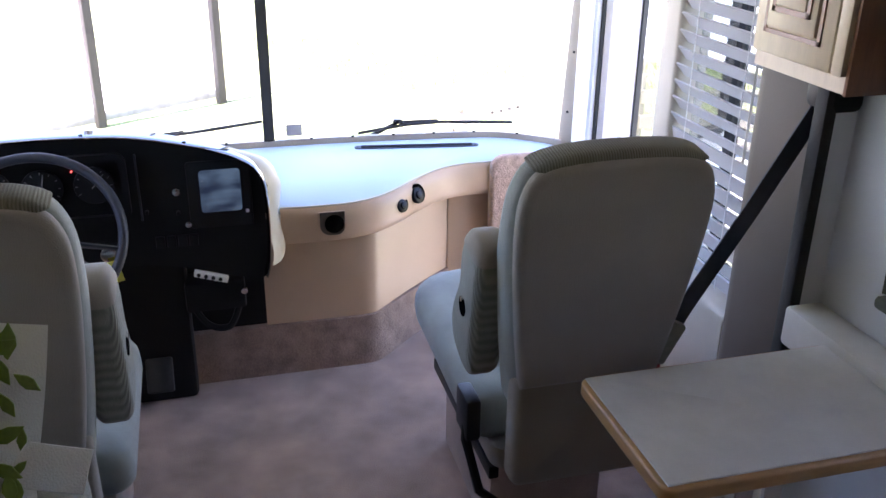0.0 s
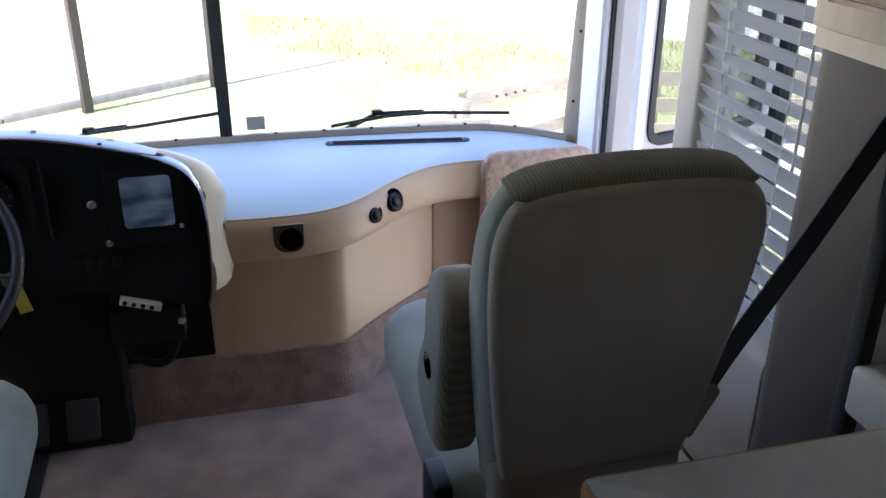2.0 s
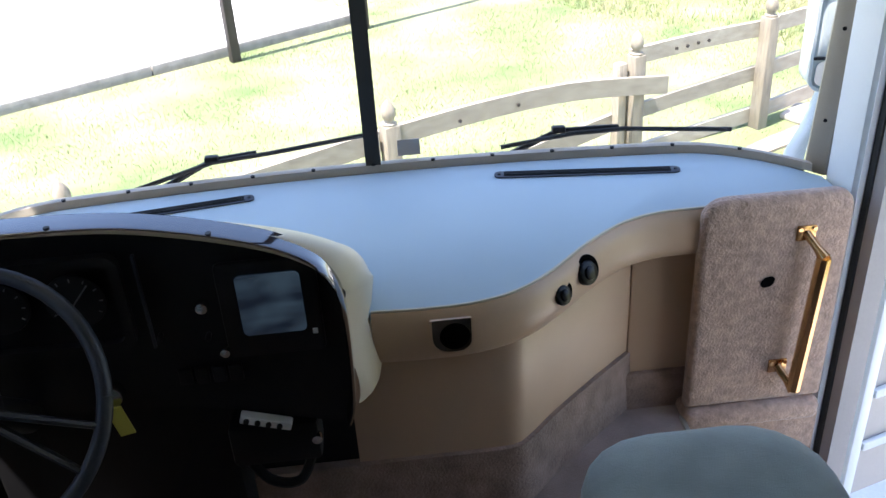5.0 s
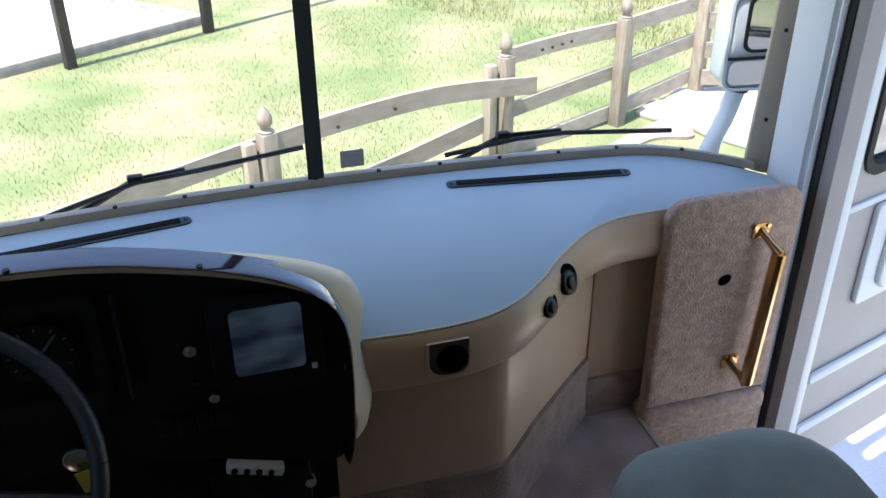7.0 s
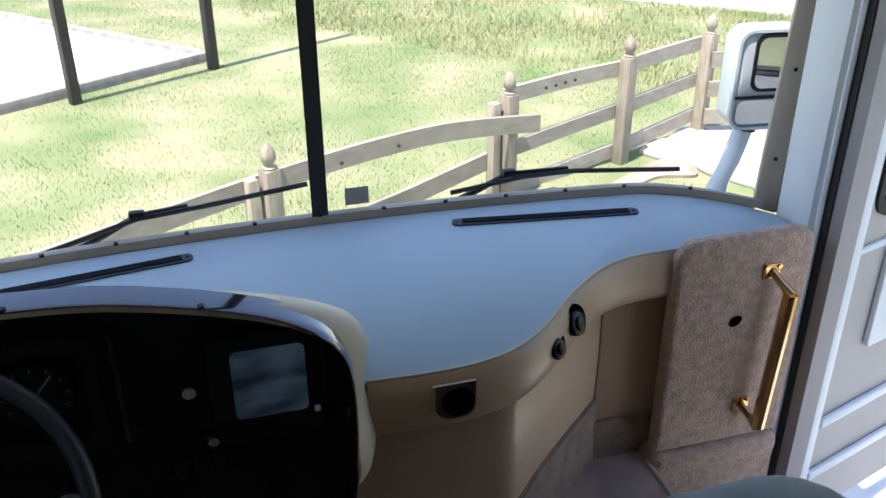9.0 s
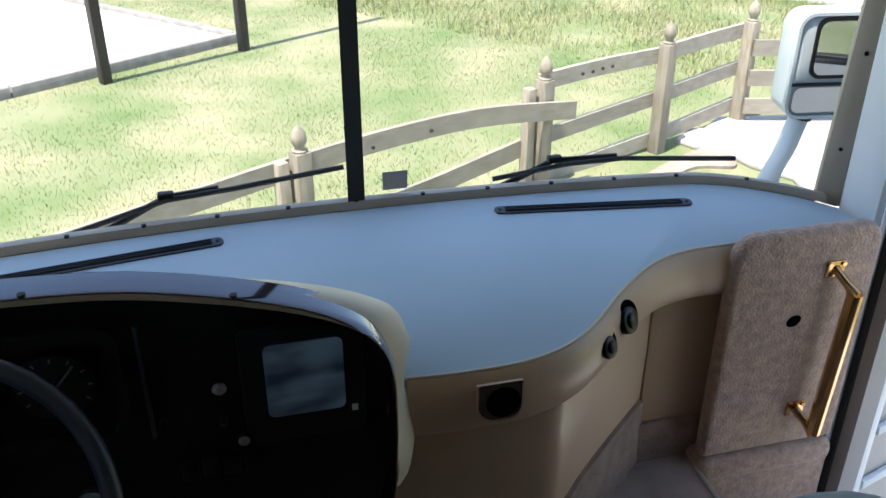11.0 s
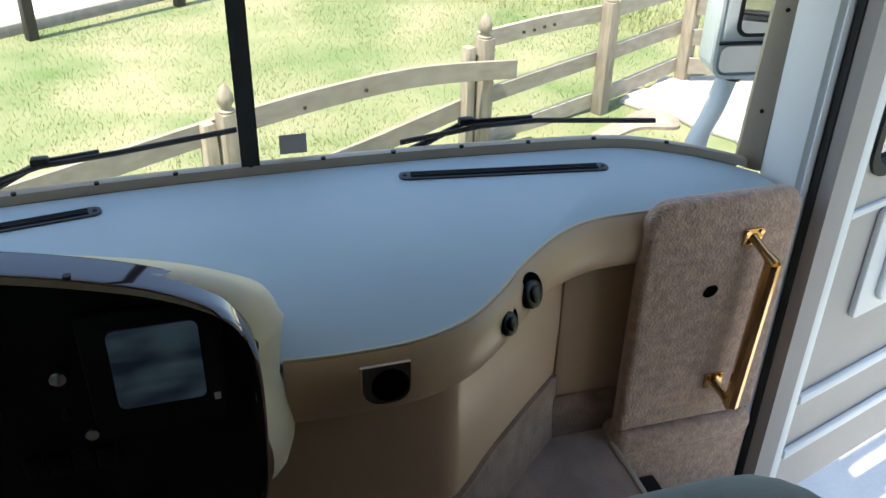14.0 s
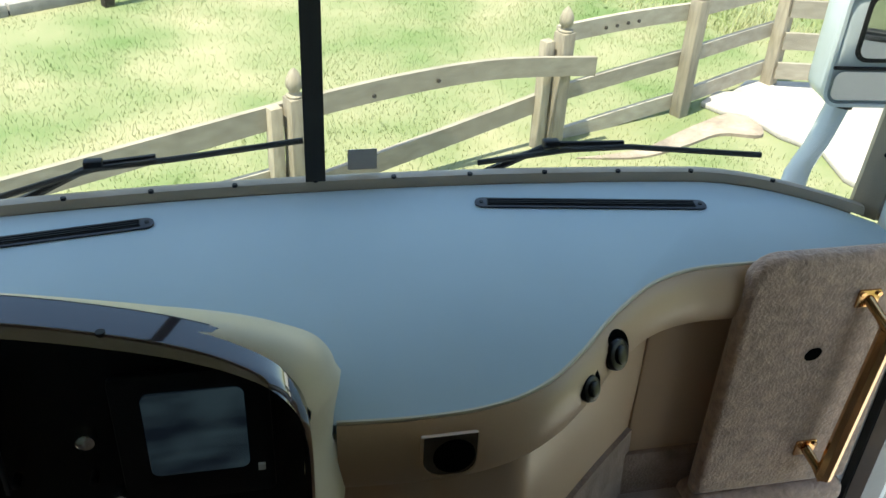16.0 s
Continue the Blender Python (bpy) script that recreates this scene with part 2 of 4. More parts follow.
def prism(points, depth, plane="xz", at=0.0, bevel=0.0, seg=2):
    """A closed outline in a plane, extruded by depth along the third axis from at."""
    bm = bmesh.new()
    def place(a, b, c):
        return {"xz": (a, c, b), "xy": (a, b, c), "yz": (c, a, b)}[plane]
    lo = [bm.verts.new(place(a, b, at)) for a, b in points]
    hi = [bm.verts.new(place(a, b, at + depth)) for a, b in points]
    f0, f1 = bm.faces.new(lo), bm.faces.new(hi)
    n = len(points)
    for i in range(n):
        bm.faces.new((lo[i], lo[(i + 1) % n], hi[(i + 1) % n], hi[i]))
    bmesh.ops.recalc_face_normals(bm, faces=bm.faces)
    if bevel:
        edges = list({e for f in (f0, f1) for e in f.edges})
        bmesh.ops.bevel(bm, geom=edges, offset=bevel, segments=seg, profile=0.5, affect="EDGES", clamp_overlap=True)
    return bm


def rounded(x0, x1, z0, z1, r, n=5):
    """A rounded rectangle; r is one radius or four (lower left, lower right, upper right, upper left)."""
    rs = r if isinstance(r, (tuple, list)) else (r,) * 4
    pts = []
    for (cx, cz, a), q in zip(((x0, z0, 180), (x1, z0, 270), (x1, z1, 0), (x0, z1, 90)), rs):
        ox, oz = cx + (q if cx == x0 else -q), cz + (q if cz == z0 else -q)
        for i in range(n + 1):
            t = radians(a + 90 * i / n)
            pts.append((ox + q * math.cos(t), oz + q * math.sin(t)))
    return pts


def puff(points, depth, plane, at, r, n=5):
    """An outline made into a cushion: extruded by depth and rounded off by r at both faces."""
    cx, cy = sum(p[0] for p in points) / len(points), sum(p[1] for p in points) / len(points)
    half = min(max(abs(p[0] - cx) for p in points), max(abs(p[1] - cy) for p in points))
    def place(a, b, c):
        return {"xz": (a, c, b), "xy": (a, b, c), "yz": (c, a, b)}[plane]
    rows = []
    for c0, sgn in ((at, 1), (at + depth, -1)):
        part_rows = []
        for k in range(n + 1):
            t = math.pi / 2 * k / n
            s, c = 1 - r * (1 - math.sin(t)) / half, c0 + sgn * r * (1 - math.cos(t))
            part_rows.append([place(cx + (a - cx) * s, cy + (b - cy) * s, c) for a, b in points])
        rows += part_rows if sgn == 1 else part_rows[::-1]
    bm = loft(rows, closed=True)
    vs = list(bm.verts)
    m = len(points)
    bm.faces.new(vs[:m]), bm.faces.new(vs[-m:])
    return bm


def ring(outer, inner, depth, plane="xz", at=0.0):
    """A frame between two outlines with as many points each."""
    bm = bmesh.new()
    def place(a, b, c):
        return {"xz": (a, c, b), "xy": (a, b, c), "yz": (c, a, b)}[plane]
    rows = [[bm.verts.new(place(a, b, c)) for a, b in o] for o, c in ((outer, at), (outer, at + depth), (inner, at + depth), (inner, at))]
    n = len(outer)
    for k in range(4):
        p, q = rows[k], rows[(k + 1) % 4]
        for i in range(n):
            bm.faces.new((p[i], p[(i + 1) % n], q[(i + 1) % n], q[i]))
    return bm


def tube(points, radius, sides=10, bm=None, flat=1.0):
    """A round bar along points; radius may be a list."""
    made = bm or bmesh.new()
    pts = [Vector(p) for p in points]
    rows = []
    for i, p in enumerate(pts):
        d = (pts[min(i + 1, len(pts) - 1)] - pts[max(i - 1, 0)]).normalized()
        side = d.cross(Vector((0, 0, 1)))
        side = side.normalized() if side.length > 0.05 else Vector((1, 0, 0))
        up = side.cross(d).normalized()
        r = radius[i] if isinstance(radius, (list, tuple)) else radius
        rows.append([made.verts.new(p + side * r * math.cos(2 * math.pi * k / sides) + up * r * flat * math.sin(2 * math.pi * k / sides)) for k in range(sides)])
    for a, b in zip(rows, rows[1:]):
        for k in range(sides):
            made.faces.new((a[k], a[(k + 1) % sides], b[(k + 1) % sides], b[k]))
    made.faces.new(rows[0][::-1])
    made.faces.new(rows[-1])
    return made


def disc(center, axis, radius, depth, sides=20, bevel=0.0, bm=None):
    made = bm or bmesh.new()
    q = Vector(axis).to_track_quat("Z", "Y")
    r = bmesh.ops.create_cone(made, cap_ends=True, segments=sides, radius1=radius, radius2=radius, depth=depth, matrix=Matrix.LocRotScale(Vector(center), q, None))
    if bevel:
        faces = [f for f in {f for v in r["verts"] for f in v.link_faces} if len(f.verts) > 4]
        bmesh.ops.bevel(made, geom=list({e for f in faces for e in f.edges}), offset=bevel, segments=2, profile=0.5, affect="EDGES", clamp_overlap=True)
    return made


def spline(pts, n=8):
    """A smooth curve through points."""
    pts = [Vector(p) for p in pts]
    out = []
    for i in range(len(pts) - 1):
        a, b, c, d = pts[max(i - 1, 0)], pts[i], pts[i + 1], pts[min(i + 2, len(pts) - 1)]
        for k in range(n):
            t = k / n
            out.append(0.5 * (2 * b + (c - a) * t + (2 * a - 5 * b + 4 * c - d) * t * t + (3 * b - a - 3 * c + d) * t ** 3))
    out.append(pts[-1])
    return out


def loft(rows, closed=False, bm=None):
    """A skin over rows of points of the same length."""
    made = bm or bmesh.new()
    vs = [[made.verts.new(p) for p in row] for row in rows]
    for a, b in zip(vs, vs[1:]):
        for k in range(len(a) - (0 if closed else 1)):
            j = (k + 1) % len(a)
            made.faces.new((a[k], a[j], b[j], b[k]))
    return made


def clip_above(bm, z):
    """Keeps the part of a mesh above z and closes the cut."""
    r = bmesh.ops.bisect_plane(bm, geom=bm.verts[:] + bm.edges[:] + bm.faces[:], plane_co=(0, 0, z), plane_no=(0, 0, 1), clear_inner=True)
    bmesh.ops.holes_fill(bm, edges=[e for e in r["geom_cut"] if isinstance(e, bmesh.types.BMEdge)])
    return bm


def structure(name, bm, material, label, category, smooth=True):
    return tagged(part(name, bm, material, None, "", smooth), label, category, kind="structure")


# ---------------------------------------------------------------- the ground and what stands outside
GZ = -1.1


def ground_z(x, y):
    return GZ + 0.03 * noise.noise(Vector((x * 0.35, y * 0.35, 0))) * min(1, max(0, y - 1) / 3)


bm = bmesh.new()
xs = sorted(set([-400, -150, -60, -30] + [-16 + 0.8 * i for i in range(46)] + [30, 60, 150, 400]))
ys = sorted(set([-400, -150, -60, -30] + [-10 + 0.8 * i for i in range(46)] + [40, 60, 150, 400]))
loft([[(x, y, ground_z(x, y)) for x in xs] for y in ys], bm=bm)
ground = structure("ground", bm, M_GRASS, "sunlit patchy green and straw lawn", "ground")


def blades(name, count, x0, x1, y0, y1, h0, h1, material, label, category, keep):
    verts, faces = [], []
    rnd = random.Random(5)
    while len(faces) < count:
        x, y = rnd.uniform(x0, x1), rnd.uniform(y0, y1)
        if not keep(x, y):
            continue
        if noise.noise(Vector((x * 0.9, y * 0.9, 4))) < rnd.uniform(-0.75, 0.35):
            continue
        z, h, a = ground_z(x, y) - 0.01, rnd.uniform(h0, h1), rnd.uniform(0, 6.3)
        w, lx, ly = h * 0.10, rnd.uniform(-0.5, 0.5) * h, rnd.uniform(-0.5, 0.5) * h
        i = len(verts)
        verts += [(x - w * math.cos(a), y - w * math.sin(a), z), (x + w * math.cos(a), y + w * math.sin(a), z), (x + lx, y + ly, z + h)]
        faces.append((i, i + 1, i + 2))
    me = bpy.data.meshes.new(name)
    me.from_pydata(verts, [], faces)
    me.materials.append(material)
    ob = new(name, me)
    ob.parent = None
    return tagged(ob, label, category, kind="stuff")


def on_court(x, y):
    # the pad fills the corner whose apex is (-0.10, 8.2)
    u, v = x + 0.10, y - 8.2
    return -0.55 * u + 0.84 * v > 0 and -0.745 * u - 0.668 * v > 0


def on_pad(x, y):
    return 3.1 < x < 7 and 1.0 < y < 4.35 and y < 0.45 * x + 2.7 and x > 3.3 + 0.25 * (4.3 - y)


def in_weeds(x, y):
    return y > 9.4 - 1.18 * (x - 1.2) and y > 5.2 and x > 0.4


blades("grass", 210000, -6, 9, 0.9, 13, 0.015, 0.045, M_BLADE, "short sunlit lawn grass with straw patches", "grass", lambda x, y: not on_court(x, y) and not on_pad(x, y))
blades("weeds", 26000, 0.5, 11, 5.4, 13, 0.03, 0.10, M_WEED, "rough tall weeds on the bank", "weeds", lambda x, y: in_weeds(x, y) and y < 11.0 - 0.6 * (x - 3.5))

# concrete court with a timber border
bm = bmesh.new()
corner, e1, e2 = Vector((-0.10, 8.2, 0)), Vector((-0.835, -0.55, 0)).normalized(), Vector((-0.667, 0.745, 0)).normalized()
court_pts = [corner, corner + e1 * 14, corner + e1 * 14 + e2 * 16, corner + e2 * 16]
structure("pavement_court", prism([(p.x, p.y) for p in court_pts], 0.07, "xy", GZ - 0.01), M_CONC, "pale sun-bleached concrete court on the lawn", "concrete court", False)
for name, way in (("kerb_near", e1), ("kerb_far", e2)):
    side = Vector((-way.y, way.x, 0)) * 0.05
    for k in range(5):
        a, b = corner + way * (k * 2.6), corner + way * (k * 2.6 + 2.58)
        bm = prism([((a - side).x, (a - side).y), ((b - side).x, (b - side).y), ((b + side).x, (b + side).y), ((a + side).x, (a + side).y)], 0.13, "xy", GZ - 0.02, 0.012)
        tagged(part("border_timber", bm, M_BORDER), "weathered grey timber edging beside the court", "timber edging", "court edging timbers")
pad = [(3.30, 4.22), (3.52, 4.42), (3.66, 4.40), (3.9, 4.62), (4.6, 4.50), (5.2, 4.46), (7.5, 4.1), (7.5, 0.9), (3.95, 0.9), (3.86, 1.7), (3.90, 2.4), (3.72, 2.9), (3.80, 3.3), (3.62, 3.6), (3.55, 3.95), (3.38, 4.05)]
structure("pavement_pad", prism(pad, 0.045, "xy", GZ - 0.01, 0.012), M_PAD, "pale stained concrete slab beside the fence", "concrete slab")
bare = [(2.0, 3.42), (2.5, 3.50), (3.0, 3.80), (3.45, 4.02), (3.58, 3.85), (3.5, 3.62), (3.2, 3.68), (2.85, 3.52), (2.45, 3.38)]
bare = [(v.x, v.y) for v in spline([Vector((x, y, 0)) for x, y in bare + bare[:1]], 5)][:-1]
structure("ground_bare", prism(bare, 0.038, "xy", GZ - 0.02), M_DIRT, "bare dry dirt strip along the fence", "dirt")
structure("pavement_drive", prism([(-4, 0.85), (3.6, 0.85), (3.6, -14), (-4, -14)], 0.04, "xy", GZ - 0.01), M_CONC, "pale concrete parking slab under the motorhome", "concrete slab", False)
structure("road", prism([(1.5, 13.4), (5.6, 10.0), (7.6, 8.1), (12, 3.5), (30, 3.5), (30, 30), (1.5, 30)], 0.05, "xy", GZ - 0.01), M_CONC, "pale dusty road beyond the weeds", "road", False)

# sign on two dark posts; unseen tops and board set high to lengthen the shadow
sign = thing("sign_board", "dark-posted sign frame with a pale board", "sign", at=(0, 0, 0))
F1, F2 = Vector((-1.42, 7.0, GZ)), Vector((-0.04, 7.83, GZ))
for p in (F1, F2):
    part("post", turned(box(-0.05, 0.05, -0.05, 0.05, -0.1, 5.2, 0.006), Matrix.Translation(p) @ pose(0, 0, 0, 0, 0, 31)), M_POST, sign)
mid, ln = (F1 + F2) / 2, (F2 - F1).length
part("board", turned(box(-ln / 2, ln / 2, -0.02, 0.02, 4.1, 5.1, 0.006), Matrix.Translation(mid) @ pose(0, 0, 0, 0, 0, 31)), M_WHITE, sign, "pale painted board")

# three-rail fence
POSTS = [(-1.70, 2.10), (0.09, 2.90), (1.89, 3.64), (3.05, 4.08), (4.05, 4.54)]
DIRS = Vector((0.906, 0.423, 0))
fence = thing("fence", "weathered three-rail timber fence with finials on its posts", "fence")


def fence_post(p, h, tilt=0.0, backed=False):
    x, y = p
    m = Matrix.Translation((x, y, GZ)) @ pose(0, 0, 0, 0, tilt, 25)
    post = part("post", turned(box(-0.052, 0.052, -0.052, 0.052, -0.1, h - 0.17, 0.008), m), M_WOOD, fence)
    prof = [(0.0, 0.048), (0.012, 0.05), (0.02, 0.032), (0.035, 0.03), (0.06, 0.047), (0.10, 0.046), (0.14, 0.03), (0.168, 0.004)]
    rows = [[m @ Vector((r * math.cos(k * math.pi / 6), r * math.sin(k * math.pi / 6), h - 0.17 + z)) for k in range(12)] for z, r in prof]
    bm = loft(rows, closed=True)
    bm.faces.new([v for v in bm.verts][-12:])
    part("finial", bm, M_WOOD, post, "turned timber acorn finial")
    # second half-post that stands behind and holds the rail ends
    if backed:
        part("backing_post", turned(box(-0.15, -0.075, 0.0, 0.075, -0.1, h - 0.22, 0.006), m), M_WOOD, fence)


def rail(points, width=0.135, thick=0.035):
    pts = spline([Vector(p) for p in points], 6)
    rows = []
    for i, p in enumerate(pts):
        d = (pts[min(i + 1, len(pts) - 1)] - pts[max(i - 1, 0)]).normalized()
        side = Vector((d.y, -d.x, 0)).normalized() * thick / 2
        up = Vector((0, 0, width / 2))
        rows.append([p + side + up, p - side + up, p - side - up, p + side - up])
    bm = loft(rows, closed=True)
    vs = list(bm.verts)
    bm.faces.new(vs[:4]), bm.faces.new(vs[-4:])
    return part("rail", bm, M_RAIL, fence, "", False)


HP = [0.93, 0.93, 1.0, 1.06, 1.06]
for i, (p, h) in enumerate(zip(POSTS, HP)):
    fence_post(p, h, 0.0, i < 3)
front = Vector((0.423, -0.906, 0)) * -0.07
def on_line(i, u, z, off=1.0):
    a, b = Vector((*POSTS[i], 0)), Vector((*POSTS[i + 1], 0))
    return a.lerp(b, u) + front * off + Vector((0, 0, GZ + z))
rail([on_line(0, -0.5, 0.50), on_line(0, 0.3, 0.57), on_line(0, 1.02, 0.645)], 0.14)
rail([on_line(0, 0.0, 0.22), on_line(0, 1.0, 0.25)])
rail([on_line(1, 0.0, 0.66, 0.55), on_line(1, 0.35, 0.69, 0.3), on_line(1, 0.7, 0.69, -0.5), on_line(1, 1.1, 0.60, -1.6)], 0.13)
rail([on_line(1, 0.0, 0.12), on_line(1, 0.5, 0.23), on_line(1, 1.0, 0.345)])
rail([on_line(2, 0.0, 0.79), on_line(2, 0.5, 0.80), on_line(2, 1.0, 0.785)], 0.12)
rail([on_line(2, 0.0, 0.36), on_line(2, 0.5, 0.40), on_line(2, 1.0, 0.435)], 0.115)
rail([on_line(2, 0.0, 0.02), on_line(2, 0.5, 0.06), on_line(2, 1.0, 0.09)], 0.12)
rail([on_line(3, 0.0, 0.79), on_line(3, 0.5, 0.80), on_line(3, 1.0, 0.80)], 0.12)
rail([on_line(3, 0.0, 0.435), on_line(3, 0.5, 0.46), on_line(3, 1.0, 0.48)], 0.115)
rail([on_line(3, 0.0, 0.09), on_line(3, 0.5, 0.12), on_line(3, 1.0, 0.15)], 0.12)
# the run that turns off at the corner
POSTS2 = [(4.05, 4.54), (5.6, 4.15), (7.2, 3.8), (8.8, 3.4)]
for p in POSTS2[1:]:
    fence_post(p, 0.95)
for a, b in zip(POSTS2, POSTS2[1:]):
    for z in (0.68, 0.42, 0.17):
        rail([(a[0], a[1] - 0.07, GZ + z), ((a[0] + b[0]) / 2, (a[1] + b[1]) / 2 - 0.07, GZ + z + 0.005), (b[0], b[1] - 0.07, GZ + z)])
for i, u, z in ((1, 0.25, 0.68), (1, 0.48, 0.69), (1, 0.68, 0.69), (1, 0.85, 0.66), (2, 0.3, 0.80), (2, 0.38, 0.80), (2, 0.46, 0.805), (2, 0.54, 0.805)):
    p = on_line(i, u, z, -0.1 if i == 1 else 0.6)
    part("knot", disc(p + Vector((0.423, -0.906, 0)) * 0.028, (0.423, -0.906, 0), 0.013, 0.012, 8), M_POST, fence)

# ---------------------------------------------------------------- the motorhome: shell
WX = 1.25
floor_bm = box(-WX, 0.82, -5.2, -0.05, -0.06, 0.0)
box(0.82, WX, -5.2, -1.05, -0.06, 0.0, bm=floor_bm)
structure("floor", floor_bm, M_CARPET, "mauve-grey cut pile carpet with wear", "carpet floor", False)
structure("ceiling", box(-WX - 0.06, WX + 0.06, -5.25, 0.12, 2.02, 2.08), M_CEIL, "ivory padded headliner", "ceiling", False)
wl = box(-WX - 0.06, -WX, -5.2, -1.75, 0.0, 2.02)
structure("wall_left", wl, M_BEIGE, "beige side wall behind the driver", "wall", False)
# out of view; built up high to cut the light from the left
wl = box(-WX - 0.06, -WX, -1.75, -0.26, -0.4, 1.08)
box(-WX - 0.06, -WX, -1.75, -0.26, 1.75, 2.02, bm=wl)
structure("wall_left_front", wl, M_BEIGE, "unseen beige side wall, raised to limit the driver window's light", "wall", False)
structure("wall_rear", box(-WX - 0.06, WX + 0.06, -5.26, -5.2, 0.0, 2.02), M_CHERRY, "red-brown wood rear partition", "wall", False)
part("window_1", prism(rounded(-1.75, -0.26, 1.08, 1.75, 0.03), 0.006, "yz", -WX - 0.03), M_SIDEGLASS).visible_shadow = False
tagged(bpy.data.objects["window_1"], "clear driver side window glass", "window", kind="structure")
# right wall in sections around the doorway and the blinds window
ww = box(WX, WX + 0.06, -1.12, -1.02, -0.06, 2.02)
box(WX, WX + 0.06, -1.63, -1.12, -0.06, 0.57, bm=ww)
box(WX, WX + 0.06, -1.63, -1.12, 1.75, 2.02, bm=ww)
box(WX, WX + 0.06, -1.93, -1.63, -0.06, 2.02, bm=ww)
box(WX, WX + 0.06, -1.02, -0.42, 1.78, 2.02, bm=ww)
structure("wall_right", ww, M_BEIGE, "beige side wall round the blinds window", "wall", False)
wr = box(1.13, WX, -1.97, -1.94, 0.0, 2.02)
box(1.19, WX, -5.2, -1.97, 0.0, 0.98, bm=wr)
box(1.19, WX, -5.2, -1.97, 1.4, 2.02, bm=wr)
box(1.19, WX, -2.35, -1.97, 0.98, 1.4, bm=wr)
box(1.19, WX, -5.2, -2.95, 0.98, 1.4, bm=wr)
structure("wall_slide", wr, M_WHITE, "pale blue-white slide-out wall", "wall", False)
structure("trim_slide_seal", box(1.095, 1.128, -1.98, -1.935, 0.02, 1.31, 0.008), M_RUBBER, "black rubber slide-out seal strip", "seal")

# front pillar, white and rounded, beside the windscreen
structure("trim_pillar", prism([(WX - 0.005, -0.25), (WX + 0.06, -0.24), (WX + 0.06, -0.40), (WX + 0.01, -0.40), (WX - 0.006, -0.385), (WX - 0.015, -0.27)], 2.6, "xy", -0.6, 0.004), M_WHITE, "pale painted front pillar beside the entry door", "pillar")
structure("trim_jamb", prism([(WX + 0.0, -0.402), (WX + 0.06, -0.402), (WX + 0.06, -0.411), (WX - 0.004, -0.411)], 2.6, "xy", -0.6, 0.002), M_WHITE, "white bead on the door jamb", "door jamb")
structure("trim_jamb_rear", prism([(WX + 0.02, -0.436), (WX + 0.075, -0.436), (WX + 0.085, -0.47), (WX + 0.03, -0.47)], 2.6, "xy", -0.6, 0.003), M_GREYDOOR, "grey aluminium door jamb", "door jamb")
structure("trim_seal", prism([(WX + 0.012, -0.413), (WX + 0.06, -0.413), (WX + 0.06, -0.434), (WX + 0.015, -0.434)], 2.6, "xy", -0.6, 0.006), M_RUBBER, "black rubber door seal", "seal")
structure("trim_b_pillar", prism(rounded(WX - 0.055, WX + 0.0, -1.13, -1.0, (0.02, 0.0, 0.0, 0.035)), 2.0, "xy", 0.0), M_BEIGE, "cream rounded moulding between door and blinds", "moulding")
structure("trim_window_pillar", prism(rounded(1.13, WX, -1.93, -1.625, (0.02, 0.0, 0.0, 0.07)), 2.0, "xy", 0.0), M_PILLAR, "brown rounded wall cover behind the blinds, painted darker for shade", "moulding")
structure("trim_window_sill", prism(rounded(1.16, WX, 0.10, 0.57, (0.01, 0.0, 0.0, 0.05)), 0.50, "xz", -1.623, 0.004), M_BEIGE, "beige moulded side panel under the blinds", "moulding")
structure("baseboard", box(1.09, 1.16, -1.93, -1.06, 0.0, 0.1, 0.015), M_BEIGE, "beige floor track along the wall", "baseboard")

# windscreen: a gently bowed pair of panes in a taupe frame
def bow(x, z=0.68):
    u = min(1.0, abs(x) / 1.2)
    return -0.10 * u * u - 0.16 * max(0, (abs(x) - 0.88) / 0.32) ** 2 + 0.02 - 0.03 * (z - 0.68)
X = [-1.2 + 0.05 * i for i in range(49)]
Z0, Z1 = 0.675, 1.86
sill = [[(x, bow(x) + dy - 0.005, Z0 + dz) for dy, dz in ((0.035, -0.05), (0.035, 0.002), (0.012, 0.008), (-0.003, 0.007), (-0.008, -0.014))] for x in X]
windscreen = thing("windscreen_frame", "taupe screwed-on frame round the windscreen", "window frame", kind="structure")
part("sill", loft(sill), M_TAUPE, windscreen)
head = [[(x, bow(x, Z1) + dy, Z1 + dz) for dy, dz in ((0.05, 0.0), (0.02, -0.02), (-0.02, -0.02), (-0.02, 0.2))] for x in X]
part("head", loft(head), M_TAUPE, windscreen)
for s in (-1, 1):
    part("jamb", loft([[(s * (1.208 + 0.045 * (z - 0.68) + a), -0.225 + b, z) for a, b in ((0.04, 0.07), (0.008, 0.05), (0.0, 0.03), (0.01, 0.0), (0.03, -0.024), (0.05, -0.028))] for z in [Z0 - 0.03 + 0.1 * i for i in range(13)]]), M_TAUPE, windscreen)
    for z in (0.80, 1.05, 1.3):
        part("screw", disc((s * (1.222 + 0.045 * (z - 0.68)), -0.228, z), (-s * 0.6, -0.8, 0), 0.0055, 0.006, 10), M_BLACK, windscreen)
for i in range(13):
    x = -1.05 + 0.175 * i
    part("screw", disc((x, bow(x) - 0.006, Z0 + 0.009), (0, 0, 1), 0.006, 0.006, 10), M_BLACK, windscreen)
part("mullion", prism([(-0.022, 0.012), (0.022, 0.012), (0.016, 0.055), (-0.016, 0.055)], Z1 - Z0, "xy", Z0, 0.0), M_RUBBER, windscreen, "black rubber centre bar")
